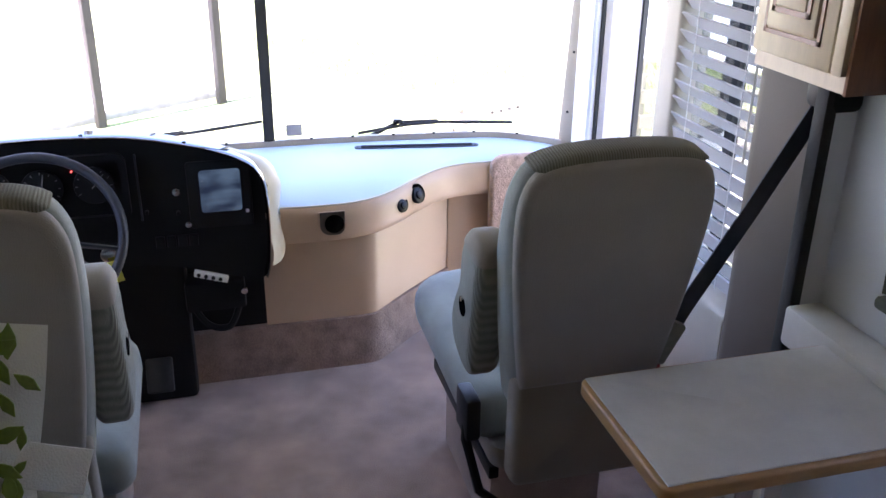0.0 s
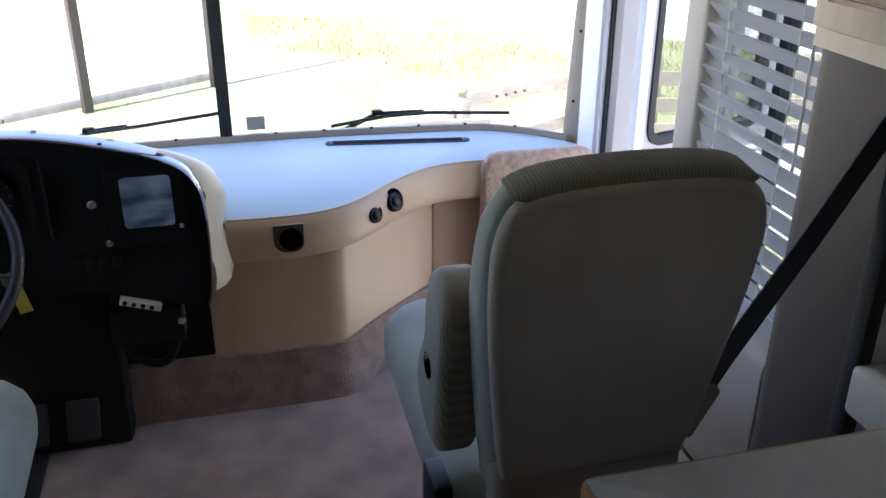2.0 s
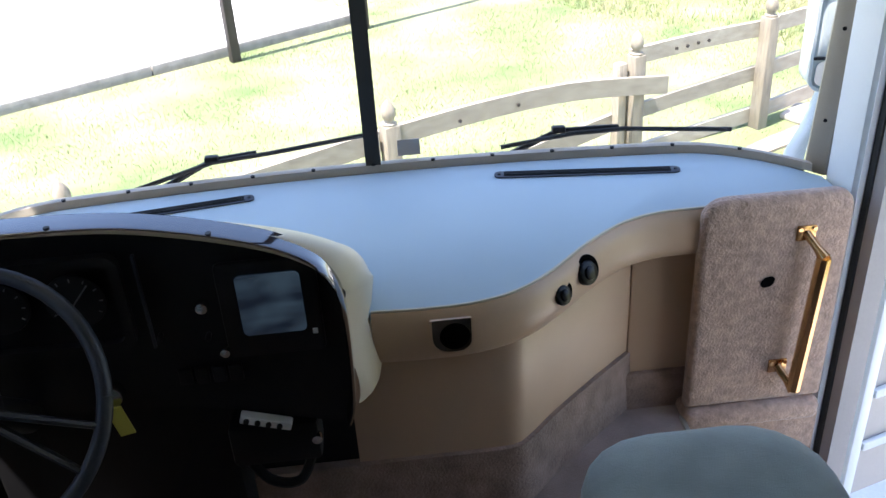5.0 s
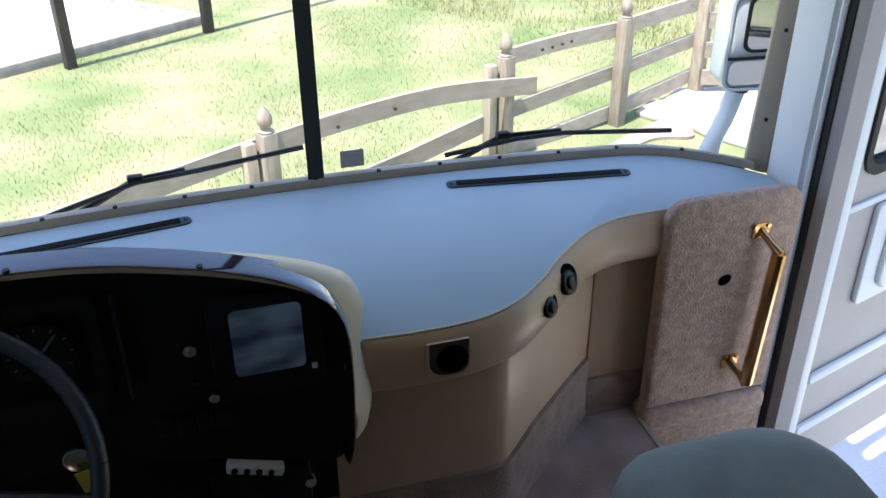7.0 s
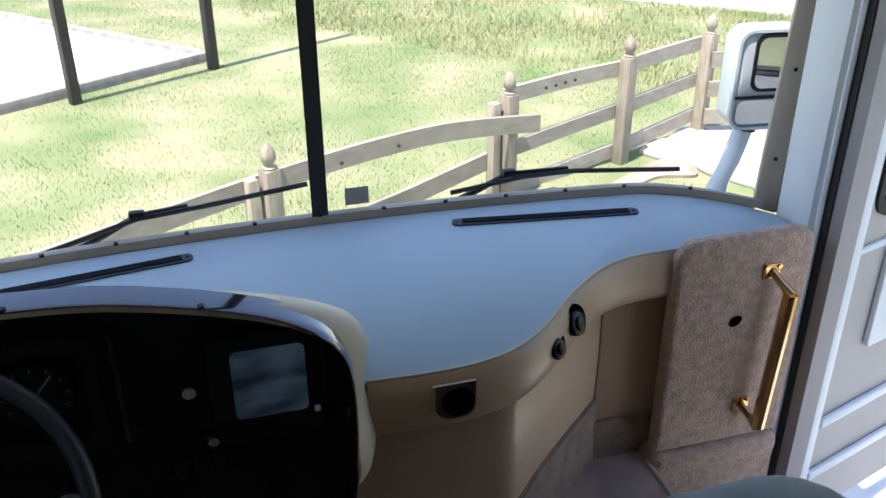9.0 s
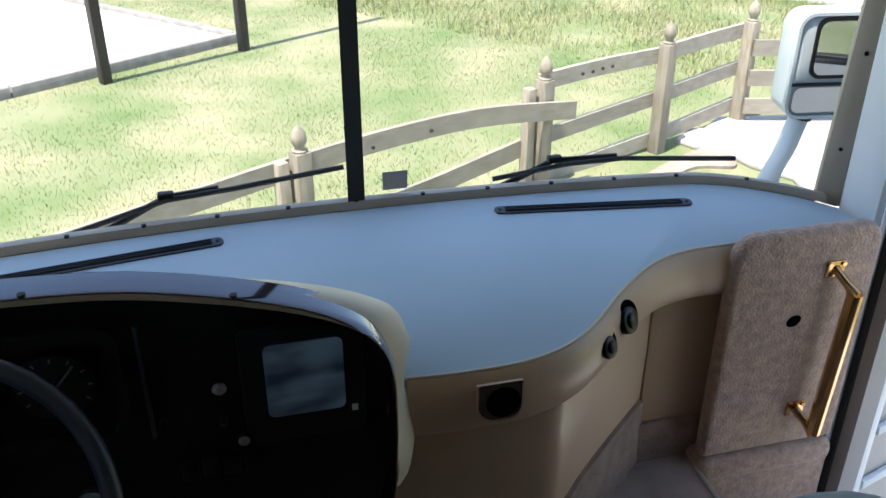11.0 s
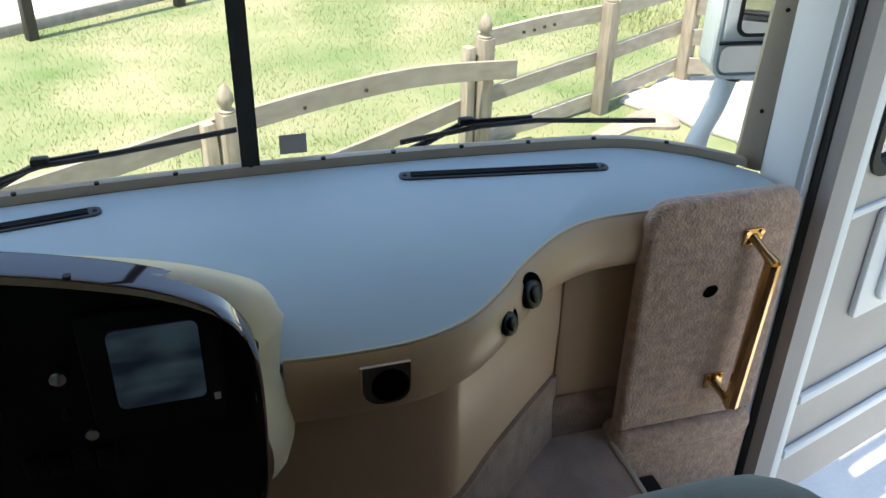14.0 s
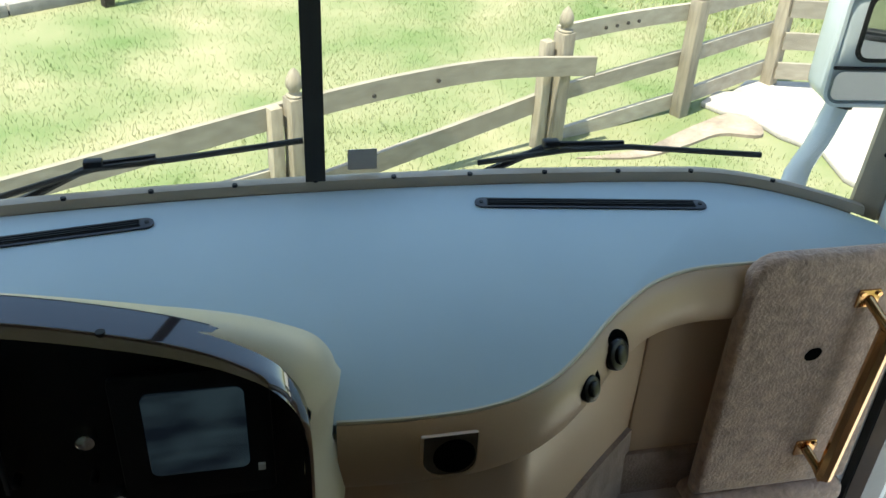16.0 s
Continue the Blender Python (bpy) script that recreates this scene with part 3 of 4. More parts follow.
for s, name in ((-1, "window_2"), (1, "window_3")):
    cols = [x for x in X if x * s >= -0.001]
    ob = part(name, loft([[(x, bow(x, z) + 0.03, z) for x in cols] for z in (Z0 - 0.02, 1.0, 1.3, 1.6, Z1)]), M_GLASS)
    tagged(ob, "clear bowed windscreen pane", "window", kind="structure")
    ob.visible_shadow = False
structure("wall_front", loft([[(x, bow(x) + 0.036, z) for x in X] for z in (-0.9, 0.2, Z0 - 0.03)]), M_CAR, "pale painted motorhome nose", "front wall")
structure("wall_front_top", loft([[(x, bow(x, Z1) + 0.06, z) for x in X] for z in (Z1, 2.1)]), M_CEIL, "ivory panel above the windscreen", "front wall")
tagged(part("sticker", turned(box(-0.033, 0.033, -0.001, 0.001, -0.025, 0.025), pose(0.108, 0.045, 0.715)), M_GREYDOOR), "small grey inspection sticker on the windscreen", "sticker")

# ---------------------------------------------------------------- dashboard
EDGE = [(-0.03, -0.735), (0.09, -0.742), (0.21, -0.735), (0.31, -0.70), (0.40, -0.63), (0.50, -0.53), (0.61, -0.445), (0.71, -0.408), (0.84, -0.402), (1.22, -0.402)]
edge = [(v.x, v.y) for v in spline([Vector((x, y, 0)) for x, y in EDGE], 6)]
DZ = 0.66
dash = thing("dashboard", "wide dashboard with a white top and tan vinyl fascia", "dashboard")
top = [(x, bow(x) - 0.012) for x in X[1:-1]] + [(1.215, -0.28)] + edge[::-1] + [(-0.09, -0.735), (-1.2, -0.735), (-1.2, -0.3)]
part("top", prism(top, 0.02, "xy", DZ - 0.02, 0.004), M_DASH, dash, "smooth white vinyl dash top with a sky-blue tint painted in")


def along(curve, profile):
    """Sweeps a profile of (outward, z) along a plan curve."""
    rows = []
    for i, p in enumerate(curve):
        a, b = Vector(curve[max(i - 1, 0)]), Vector(curve[min(i + 1, len(curve) - 1)])
        d = (b - a).normalized()
        n = Vector((d.y, -d.x))
        rows.append([(p[0] + n.x * o, p[1] + n.y * o, z) for o, z in profile])
    return loft(rows)


part("fascia", along(edge, [(-0.01, 0.655), (0.004, 0.662), (0.012, 0.655), (0.024, 0.63), (0.028, 0.59), (0.024, 0.555), (0.012, 0.535), (-0.008, 0.53), (-0.03, 0.532)]), M_TAN, dash, "padded tan vinyl fascia roll")
part("piping", tube([(x, y, 0.664) for x, y in edge], 0.004, 6), M_CREAM, dash, "pale welt along the dash edge")
LOW = [(-0.10, -0.70), (0.05, -0.70), (0.20, -0.70), (0.29, -0.695), (0.335, -0.665), (0.42, -0.58), (0.56, -0.455), (0.715, -0.325)]
low = [(v.x, v.y) for v in spline([Vector((x, y, 0)) for x, y in LOW[:8]], 5)]
part("lower_panel", along(low, [(-0.01, 0.55), (0.0, 0.535), (0.004, 0.35), (0.0, 0.165), (-0.012, 0.16)]), M_TAN, dash, "flat tan vinyl lower panel")
part("lower_panel", box(0.67, 0.95, -0.372, -0.345, 0.12, 0.55, 0.006), M_TAN, dash)
part("kick_carpet", along([(-0.45, -0.70)] + low, [(-0.015, 0.205), (0.012, 0.20), (0.016, 0.09), (0.02, 0.0)]), M_KICK, dash, "worn brown carpeted kick strip")
part("kick_carpet", box(0.66, 0.95, -0.385, -0.35, -0.03, 0.13, 0.008), M_KICK, dash)
part("lower_back", box(-1.24, -0.08, -0.69, -0.66, 0.0, 0.64), M_BLACK, dash, "dark footwell panel")
# small trim: cup recess and two round knobs
def fascia_at(k):
    a, b = Vector(edge[k]), Vector(edge[k + 1])
    d = (b - a).normalized()
    return a, Vector((d.y, -d.x, 0))
x, w, z = 0.142, 0.046, 0.606
pocket_out, pocket_in = rounded(x - w, x + w, z - 0.047, z + 0.045, (0.04, 0.03, 0.003, 0.003)), rounded(x - w + 0.004, x + w - 0.001, z - 0.043, z + 0.044, (0.037, 0.029, 0.003, 0.003))
part("pocket_lip", ring(pocket_out, pocket_in, 0.006, "xz", -0.7745), M_TAN, dash, "pale lip round the pocket")
part("speaker_recess", prism(pocket_in, 0.004, "xz", -0.7715), M_POCKET, dash, "recessed shaded pocket")
part("speaker", disc((x + 0.008, -0.774, z - 0.001), (0, -1, 0), 0.034, 0.006, 24, 0.002), M_VOID, dash, "round black speaker")
for (x, y), r, zz in (((0.412, -0.648), 0.027, 0.602), ((0.488, -0.577), 0.033, 0.612)):
    n = Vector((0.55, -0.74, 0.38)).normalized()
    p = Vector((x, y, zz)) + n * 0.005
    # offset black disc paints the shaded crescent of the recess
    part("knob_recess_shade", disc(p + n * -0.004 + Vector((0.005, 0.005, 0.005)), n, r * 1.15, 0.010, 24, 0.002), M_VOID, dash)
    part("knob", disc(p + n * 0.004, n, r * 0.92, 0.016, 24, 0.006), M_KNOB, dash, "round glossy black knob")
    part("knob_grip", disc(p + n * 0.013, n, r * 0.55, 0.012, 16, 0.005), M_KNOB, dash)

# defroster vents
for s, i in ((-1, 0), (1, 1)):
    vent = thing("defrost_vent", "slim black defroster vent set into the dash top", "air vent", "defroster vents", at=(s * 0.60, -0.125, DZ))
    vent.rotation_euler = (0, 0, radians(-s * 8.1))
    part("bezel", prism(rounded(-0.262, 0.262, -0.021, 0.021, 0.018), 0.004, "xy", 0.0005, 0.0015), M_WHEEL, vent, "blue-grey vent frame")
    part("slot", box(-0.235, 0.235, -0.013, 0.013, 0.003, 0.0065, 0.001), M_BLACK, vent)
    for k in range(3):
        part("slat", box(-0.233, 0.233, -0.010 + 0.008 * k, -0.0075 + 0.008 * k, 0.005, 0.009), M_BLACK, vent)
    for q in (-0.248, 0.248):
        part("screw", disc((q, 0, 0.005), (0, 0, 1), 0.005, 0.003, 10), M_BLACK, vent)

# carpeted end panel with a brass grab handle
panel = thing("end_panel", "beige carpeted upright panel beside the step well", "panel")
part("board", puff(rounded(0.825, 1.225, 0.035, 0.70, (0.01, 0.01, 0.05, 0.06)), 0.05, "xz", -0.455, 0.018), M_CARPET_WALL, panel)
part("ledge", box(0.82, 1.225, -0.475, -0.36, -0.04, 0.033, 0.028, 4), M_CARPET_WALL, panel, "carpeted ledge under the panel")
part("riser", box(0.82, 1.235, -0.44, -0.37, -0.55, -0.036), M_CARPET_WALL, panel)
# thin black plate on the board; the hole's darkness is only its colour
part("hole", prism([(1.015 + (0.018 + 0.003 * math.sin(k * 0.9)) * math.cos(k * 0.449), 0.45 + (0.018 + 0.003 * math.sin(k * 0.9 + 1)) * math.sin(k * 0.449)) for k in range(14)], 0.004, "xz", -0.4585), M_VOID, panel, "ragged dark cut-out")
grab = thing("grab_handle", "polished brass grab handle screwed to the carpeted panel", "grab handle")
H0, H1 = Vector((1.078, -0.456, 0.165)), Vector((1.10, -0.456, 0.59))
OFF = Vector((0.028, -0.055, -0.045))
part("bar", tube([H0 + OFF, H0.lerp(H1, 0.5) + OFF, H1 + OFF], 0.019, 8), M_BRASS, grab)
for h in (H0, H1):
    br = part("bracket", tube([h, h + OFF * 0.6, h + OFF * 1.05], [0.012, 0.011, 0.017], 10), M_BRASS, grab)
    part("plate", turned(box(-0.026, 0.026, -0.004, 0.004, -0.022, 0.022, 0.003), Matrix.Translation(h)), M_BRASS, br)
    for q in (-0.019, 0.019):
        part("screw", disc(h + Vector((q, -0.006, 0.014)), (0, -1, 0), 0.006, 0.006, 8), M_BRASS, br)

# step well
steps = box(0.82, WX + 0.05, -1.05, -0.44, -0.30, -0.26)
box(0.82, 0.86, -1.05, -0.44, -0.55, -0.062, bm=steps)
box(0.82, WX + 0.05, -1.09, -1.052, -0.55, -0.062, bm=steps)
box(0.862, WX + 0.05, -1.05, -0.44, -0.56, -0.52, bm=steps)
structure("step_well", steps, M_CARPET, "carpeted entry steps below the floor", "steps", False)
tagged(part("step_edge", box(0.812, 0.826, -1.05, -0.44, -0.02, 0.006, 0.003), M_BEIGE), "beige edge strip of the entry step", "edge strip", kind="structure")
tagged(part("step_switch", box(0.88, 0.965, -0.505, -0.442, -0.26, -0.15, 0.008), M_BLACK), "small black box in the step well", "switch box")

# entry door, folded open past the pillar
door = thing("door_1", "open grey entry door with white trim and a window", "door", kind="structure", at=(1.40, -0.375, 0))
door.rotation_euler = (0, 0, radians(17))
bmd = box(0.0, 0.06, -0.02, 0.02, -0.46, 1.80)
box(0.62, 0.70, -0.02, 0.02, -0.46, 1.80, bm=bmd)
box(0.06, 0.62, -0.02, 0.02, -0.46, 0.675, bm=bmd)
box(0.06, 0.62, -0.02, 0.02, 1.70, 1.80, bm=bmd)
part("skin", bmd, M_GREYDOOR, door, "", False)
wo, wi = rounded(0.045, 0.635, 0.655, 1.715, 0.07), rounded(0.07, 0.61, 0.685, 1.69, 0.05)
part("window_frame", ring(wo, wi, 0.05, "xz", -0.03), M_RUBBER, door, "black rubber window surround")
pane = part("pane", prism(wi, 0.005, "xz", 0.0), M_SIDEGLASS, door)
pane.visible_shadow = False
part("edge_trim", box(-0.022, 0.022, -0.034, 0.021, -0.47, 1.80, 0.008), M_WHITE, door, "white door edge trim")
part("cross_trim", box(0.022, 0.70, -0.032, -0.021, 0.555, 0.575, 0.003), M_WHITE, door)
part("cross_trim", box(0.022, 0.70, -0.04, -0.021, -0.05, -0.015, 0.007), M_WHITE, door)
part("cross_trim", box(0.022, 0.70, -0.04, -0.021, -0.26, -0.225, 0.007), M_WHITE, door)
part("latch_panel", prism(rounded(0.16, 0.66, 0.20, 0.545, 0.02), 0.02, "xz", -0.041, 0.006), M_WHITE, door, "white moulded latch panel")
part("pull", prism(rounded(0.23, 0.36, 0.235, 0.505, 0.05), 0.022, "xz", -0.06, 0.01, 3), M_WHITE, door)
part("pull_slot", box(0.28, 0.297, -0.0625, -0.058, 0.29, 0.46, 0.001), M_GREYDOOR, door)

# ---------------------------------------------------------------- driver's binnacle
binn = thing("instrument_binnacle", "glossy dark instrument binnacle with cream surround", "instrument panel")
FACE = [(-1.2, 0.97), (-0.85, 0.985), (-0.62, 0.985), (-0.45, 0.972), (-0.25, 0.93), (-0.135, 0.885), (-0.092, 0.84), (-0.076, 0.77), (-0.075, 0.62), (-0.085, 0.50), (-0.115, 0.455), (-0.20, 0.475), (-0.40, 0.53), (-0.62, 0.55), (-1.2, 0.56)]
outline = [(v.x, v.y) for v in spline([Vector((x, z, 0)) for x, z in FACE], 5)]
def reclined(bm):
    """The brow of the panel leans away from the driver."""
    for v in bm.verts:
        v.co.y += 0.33 * max(0.0, v.co.z - 0.86)
    return bm


part("body", reclined(prism(outline, 0.03, "xz", -0.835)), M_BLACK, binn)
nn = len(outline)
cx, cz = -0.6, 0.75
rim_rows = [[(cx + (x - cx) * (1 - 0.035 * q), y, cz + (z - cz) * (1 - 0.07 * q)) for x, z in outline[:int(nn * 0.69)]] for q, y in ((-0.1, -0.81), (-0.1, -0.862), (0.0, -0.877), (0.22, -0.886), (0.45, -0.880), (0.58, -0.862), (0.6, -0.834))]
part("rim", reclined(loft(rim_rows)), M_GLOSS, binn, "glossy burl rim")
for x, z in ((-0.62, 0.987), (-0.32, 0.949)):
    part("rim_screw", reclined(disc((x, -0.865, z - 0.002), (0, 0, 1), 0.006, 0.008, 10)), M_BLACK, binn)
# cream hood that falls from the rim to the dash top
hood_path = outline[:int(nn * 0.66)]
rows = []
for dy, gx, gz, drop in ((-0.84, 1.0, 1.0, 0.0), (-0.83, 1.02, 1.01, 0.0), (-0.80, 1.06, 1.02, 0.0), (-0.755, 1.09, 1.03, -0.018), (-0.69, 1.105, 1.035, -0.06), (-0.62, 1.09, 1.04, -0.11), (-0.53, 1.06, 1.03, -0.17), (-0.45, 1.02, 1.015, -0.25), (-0.38, 0.98, 1.0, -0.36)):
    rows.append([(cx + (x - cx) * gx + (0.012 * math.sin((z - 0.45) * 20) if x > -0.12 and z < 0.8 else 0.0), dy, max(0.30, cz + (z - cz) * gz + (drop if z > 0.66 else 0) - (0.018 if dy > -0.81 else 0.004) * min(1.0, max(0.0, (z - 0.84) / 0.12)))) for x, z in hood_path])
part("hood", reclined(loft(rows)), M_CREAM, binn, "cream moulded hood")
FY = -0.835
part("monitor_bezel", prism(rounded(-0.325, -0.125, 0.66, 0.885, 0.012), 0.014, "xz", FY - 0.014, 0.004), M_BLACK, binn)
part("monitor_screen", prism(rounded(-0.287, -0.158, 0.715, 0.858, 0.012), 0.004, "xz", FY - 0.0185, 0.001), M_SCREEN, binn, "lit monitor with a blurred blue-grey picture")
part("monitor_light", box(-0.148, -0.138, FY - 0.018, FY - 0.013, 0.705, 0.716), M_PRINT, binn)
part("cluster_frame", ring(rounded(-0.98, -0.50, 0.71, 0.93, 0.03), rounded(-0.96, -0.52, 0.73, 0.91, 0.02), 0.02, "xz", FY - 0.02), M_BLACK, binn)
for k, (x, z, r) in enumerate(((-0.60, 0.83, 0.06), (-0.75, 0.83, 0.06), (-0.88, 0.85, 0.04), (-0.88, 0.765, 0.03))):
    g = part("gauge", disc((x, FY - 0.004, z), (0, -1, 0), r, 0.012, 28, 0.003), M_BLACK, binn)
    part("needle", turned(box(-0.0015, 0.0015, -0.002, 0.002, -0.01, r * 0.8), Matrix.Translation((x, FY - 0.013, z)) @ pose(0, 0, 0, 0, 40 - 30 * k, 0)), M_TICK, g, "pale gauge needle")
    for j in range(9):
        a = radians(-120 + 30 * j)
        part("tick", turned(box(-0.0012, 0.0012, -0.001, 0.001, r * 0.78, r * 0.9), Matrix.Translation((x, FY - 0.011, z)) @ pose(0, 0, 0, 0, math.degrees(a), 0)), M_TICK, g)
part("warning_lamp", disc((-0.66, FY - 0.008, 0.88), (0, -1, 0), 0.003, 0.006, 8), M_LED, binn, "small red warning lamp")
part("trim_strip", box(-0.475, -0.469, FY - 0.008, FY + 0.002, 0.70, 0.92, 0.001), M_WHEEL, binn, "thin grey strip")
for x, z, r in ((-0.36, 0.793, 0.013), (-0.332, 0.68, 0.011), (-0.455, 0.73, 0.006), (-0.36, 0.72, 0.006)):
    part("knob", disc((x, FY - 0.012, z), (0, -1, 0), r, 0.024, 14, 0.003), M_CHROME if r > 0.01 else M_BLACK, binn, "small metal pull knob")
for k in range(4):
    part("switch", box(-0.44 + 0.035 * k, -0.412 + 0.035 * k, FY - 0.01, FY + 0.001, 0.60, 0.64, 0.003), M_BLACK, binn)
ign = part("ignition", disc((-0.585, FY - 0.012, 0.60), (0, -1, 0), 0.028, 0.03, 20, 0.005), M_CHROME, binn, "metal ignition lock")
part("key_tag", turned(box(-0.017, 0.017, -0.002, 0.002, -0.075, 0.0, 0.001), Matrix.Translation((-0.578, FY - 0.04, 0.585)) @ pose(0, 0, 0, 0, -12, 0)), M_YELLOW, ign, "yellow key tag")
ctl = part("control_strip", turned(box(-0.056, 0.056, -0.012, 0.012, -0.0105, 0.0105, 0.003), Matrix.Translation((-0.278, FY - 0.014, 0.488)) @ pose(0, 0, 0, 0, 18, 0)), M_PRINT, binn, "white brake controller strip")
for k in range(4):
    part("button", turned(disc((-0.042 + 0.024 * k, -0.0135, 0), (0, -1, 0), 0.0065, 0.006, 10), Matrix.Translation((-0.278, FY - 0.014, 0.488)) @ pose(0, 0, 0, 0, 18, 0)), M_BLACK, ctl)
part("under_box", box(-0.37, -0.17, -0.84, -0.74, 0.35, 0.46, 0.012), M_BLACK, binn)
part("cable", tube(spline([(-0.35, -0.80, 0.36), (-0.30, -0.82, 0.29), (-0.23, -0.82, 0.28), (-0.19, -0.80, 0.36)], 6), 0.012, 8), M_BLACK, binn, "looped black cable")
part("small_knob", disc((-0.175, -0.85, 0.425), (0, -1, 0), 0.012, 0.02, 12, 0.002), M_CHROME, binn)
part("column_cover", box(-0.90, -0.36, -0.81, -0.66, 0.0, 0.56, 0.02), M_BLACK, binn, "black steering column housing")
for x in (-0.62, -0.48):
    part("pedal", turned(box(-0.045, 0.045, -0.012, 0.012, -0.06, 0.06, 0.008), pose(x, -0.86, 0.14, -35)), M_RUBBER, binn)

# added dark sheet that stands in for the shade on the footwell carpet
tagged(part("footwell_dark_sheet", box(-1.2, -0.60, -1.15, -0.815, 0.001, 0.014, 0.005), M_RUBBER), "black sheet added to darken the driver footwell floor", "floor mat")

wheel = thing("steering_wheel", "dark blue-grey steering wheel with broad spokes", "steering wheel", at=(-0.762, -1.06, 0.755))
wheel.rotation_euler = (radians(-38), 0, 0)
R = 0.25
part("rim", tube([(R * math.cos(2 * math.pi * k / 48), 0, R * math.sin(2 * math.pi * k / 48)) for k in range(49)], 0.015, 10), M_WHEEL, wheel)
part("hub", disc((0, 0.015, 0), (0, -1, 0), 0.06, 0.05, 24, 0.012), M_BLACK, wheel)
for a in (-12, -32, 192, 212):
    part("spoke", tube([(0.05 * math.cos(radians(a)), 0.012, 0.05 * math.sin(radians(a))), (R * math.cos(radians(a)), 0, R * math.sin(radians(a)))], [0.018, 0.014], 8, None, 0.5), M_WHEEL, wheel)
part("column", tube([(0, 0.03, 0), (0, 0.28, -0.02)], 0.035, 14), M_BLACK, wheel)


# ---------------------------------------------------------------- seats
def seat(name, cx, reach, label):
    s = thing(name, label, "captain chair", "front captain chairs", at=(cx, -1.5, 0))
    lean = Matrix.Translation((0, -0.36, 0.55)) @ pose(0, 0, 0, 9, 0, 0) @ Matrix.Translation((0, 0, 0))
    shape = [(-0.178, 0.0), (-0.207, 0.22), (-0.228, 0.47), (-0.22, 0.61), (-0.165, 0.674), (0.0, 0.69), (0.165, 0.674), (0.22, 0.61), (0.228, 0.47), (0.207, 0.22), (0.178, 0.0)]
    pts = [(v.x, v.y) for v in spline([Vector((x, z, 0)) for x, z in shape], 5)]
    def tapered(bm):
        for v in bm.verts:
            v.co.y = -0.09 + (v.co.y + 0.09) * (1 - 1.5 * max(0.0, v.co.z - 0.42))
        return bm
    part("backrest", turned(tapered(puff(pts, 0.14, "xz", -0.07, 0.05)), lean), M_FABRIC_BLUE, s, "sage padded backrest")
    inner = [(x * 0.985, 0.085 + z * 0.865) for x, z in pts]
    part("back_panel", turned(puff(inner, 0.05, "xz", -0.097, 0.02), lean), M_FABRIC, s, "pale grey-green rear panel")
    cap = [(x * 1.012, 0.004 + z * 1.004) for x, z in pts]
    part("head_cap", turned(tapered(clip_above(puff(cap, 0.166, "xz", -0.092, 0.045, 6), 0.66)), lean), M_RIB_CAP, s, "darker ribbed top cap")
    part("rear_skirt", prism(rounded(-0.185, 0.185, 0.33, 0.645, (0.03, 0.03, 0.02, 0.02)), 0.07, "xz", -0.455, 0.02, 3), M_FABRIC, s, "pale fabric skirt below the backrest")
    part("cushion", turned(puff(rounded(-0.245, 0.245, -0.31, reach, (0.05, 0.05, 0.16, 0.16)), 0.15, "xy", 0.0, 0.06), pose(0, 0, 0.37, 3)), M_FABRIC_BLUE, s, "sage padded seat cushion")
    part("seat_skirt", prism(rounded(-0.2, 0.2, -0.36, reach - 0.09, (0.05, 0.05, 0.14, 0.14)), 0.07, "xy", 0.31, 0.02, 2), M_FABRIC, s)
    part("pedestal", box(-0.17, 0.17, -0.25, 0.22, 0.0, 0.30, 0.02), M_CARPET, s, "carpeted pedestal")
    part("slide_rail", box(-0.20, -0.172, -0.33, 0.25, 0.27, 0.31, 0.004), M_BLACK, s)
    for q in (-1, 1):
        arm = [(-0.075, 0.0), (-0.07, 0.12), (-0.065, 0.28), (-0.045, 0.345), (0.0, 0.365), (0.05, 0.35), (0.07, 0.30), (0.062, 0.20), (0.095, 0.10), (0.10, 0.03), (0.07, -0.02), (0.0, -0.035), (-0.05, -0.03)]
        ap = [(v.x, v.y) for v in spline([Vector((a, b, 0)) for a, b in arm + arm[:1]], 3)][:-1]
        m = pose(q * 0.222, -0.25, 0.618, 14)
        armrest = part("armrest", turned(puff(ap, 0.09, "yz", -0.045, 0.025), m), M_RIB_ARM, s, "raised ribbed sage armrest")
        part("arm_cap", turned(clip_above(puff([(a * 1.03, b * 1.012) for a, b in ap], 0.094, "yz", -0.047, 0.025), 0.318), m), M_FABRIC, armrest, "pale armrest end cap")
        part("arm_pocket", turned(disc((q * 0.044, 0.01, 0.15), (q, 0, 0), 0.026, 0.006, 16), m), M_VOID, armrest)
        part("arm_screw", turned(disc((q * 0.047, 0.012, 0.172), (q, 0, 0), 0.007, 0.008, 10), m), M_CHROME, armrest, "bright pivot screw")
    part("lever", tube([(-0.25, -0.30, 0.52), (-0.27, -0.34, 0.42), (-0.25, -0.40, 0.30), (-0.20, -0.42, 0.26)], 0.013, 8), M_BLACK, s, "black recline lever")
    part("lever_box", box(-0.275, -0.235, -0.36, -0.26, 0.42, 0.54, 0.01), M_BLACK, s)
    return s


seat("passenger_seat", 0.585, 0.47, "grey-green fabric captain chair with raised armrests, front passenger side")
seat("driver_seat", -0.73, 0.34, "grey-green fabric captain chair behind the steering wheel")

# seat belt from the wall
belt = thing("seat_belt", "dark webbing seat belt hung from the wall anchor", "seat belt")


def strap(points, width, thick, across):
    rows = []
    for p in points:
        p, a = Vector(p), Vector(across).normalized()
        n = Vector((0, 1, 0.1)) * thick / 2
        rows.append([p + a * width / 2 + n, p - a * width / 2 + n, p - a * width / 2 - n, p + a * width / 2 - n])
    return loft(rows, closed=True)


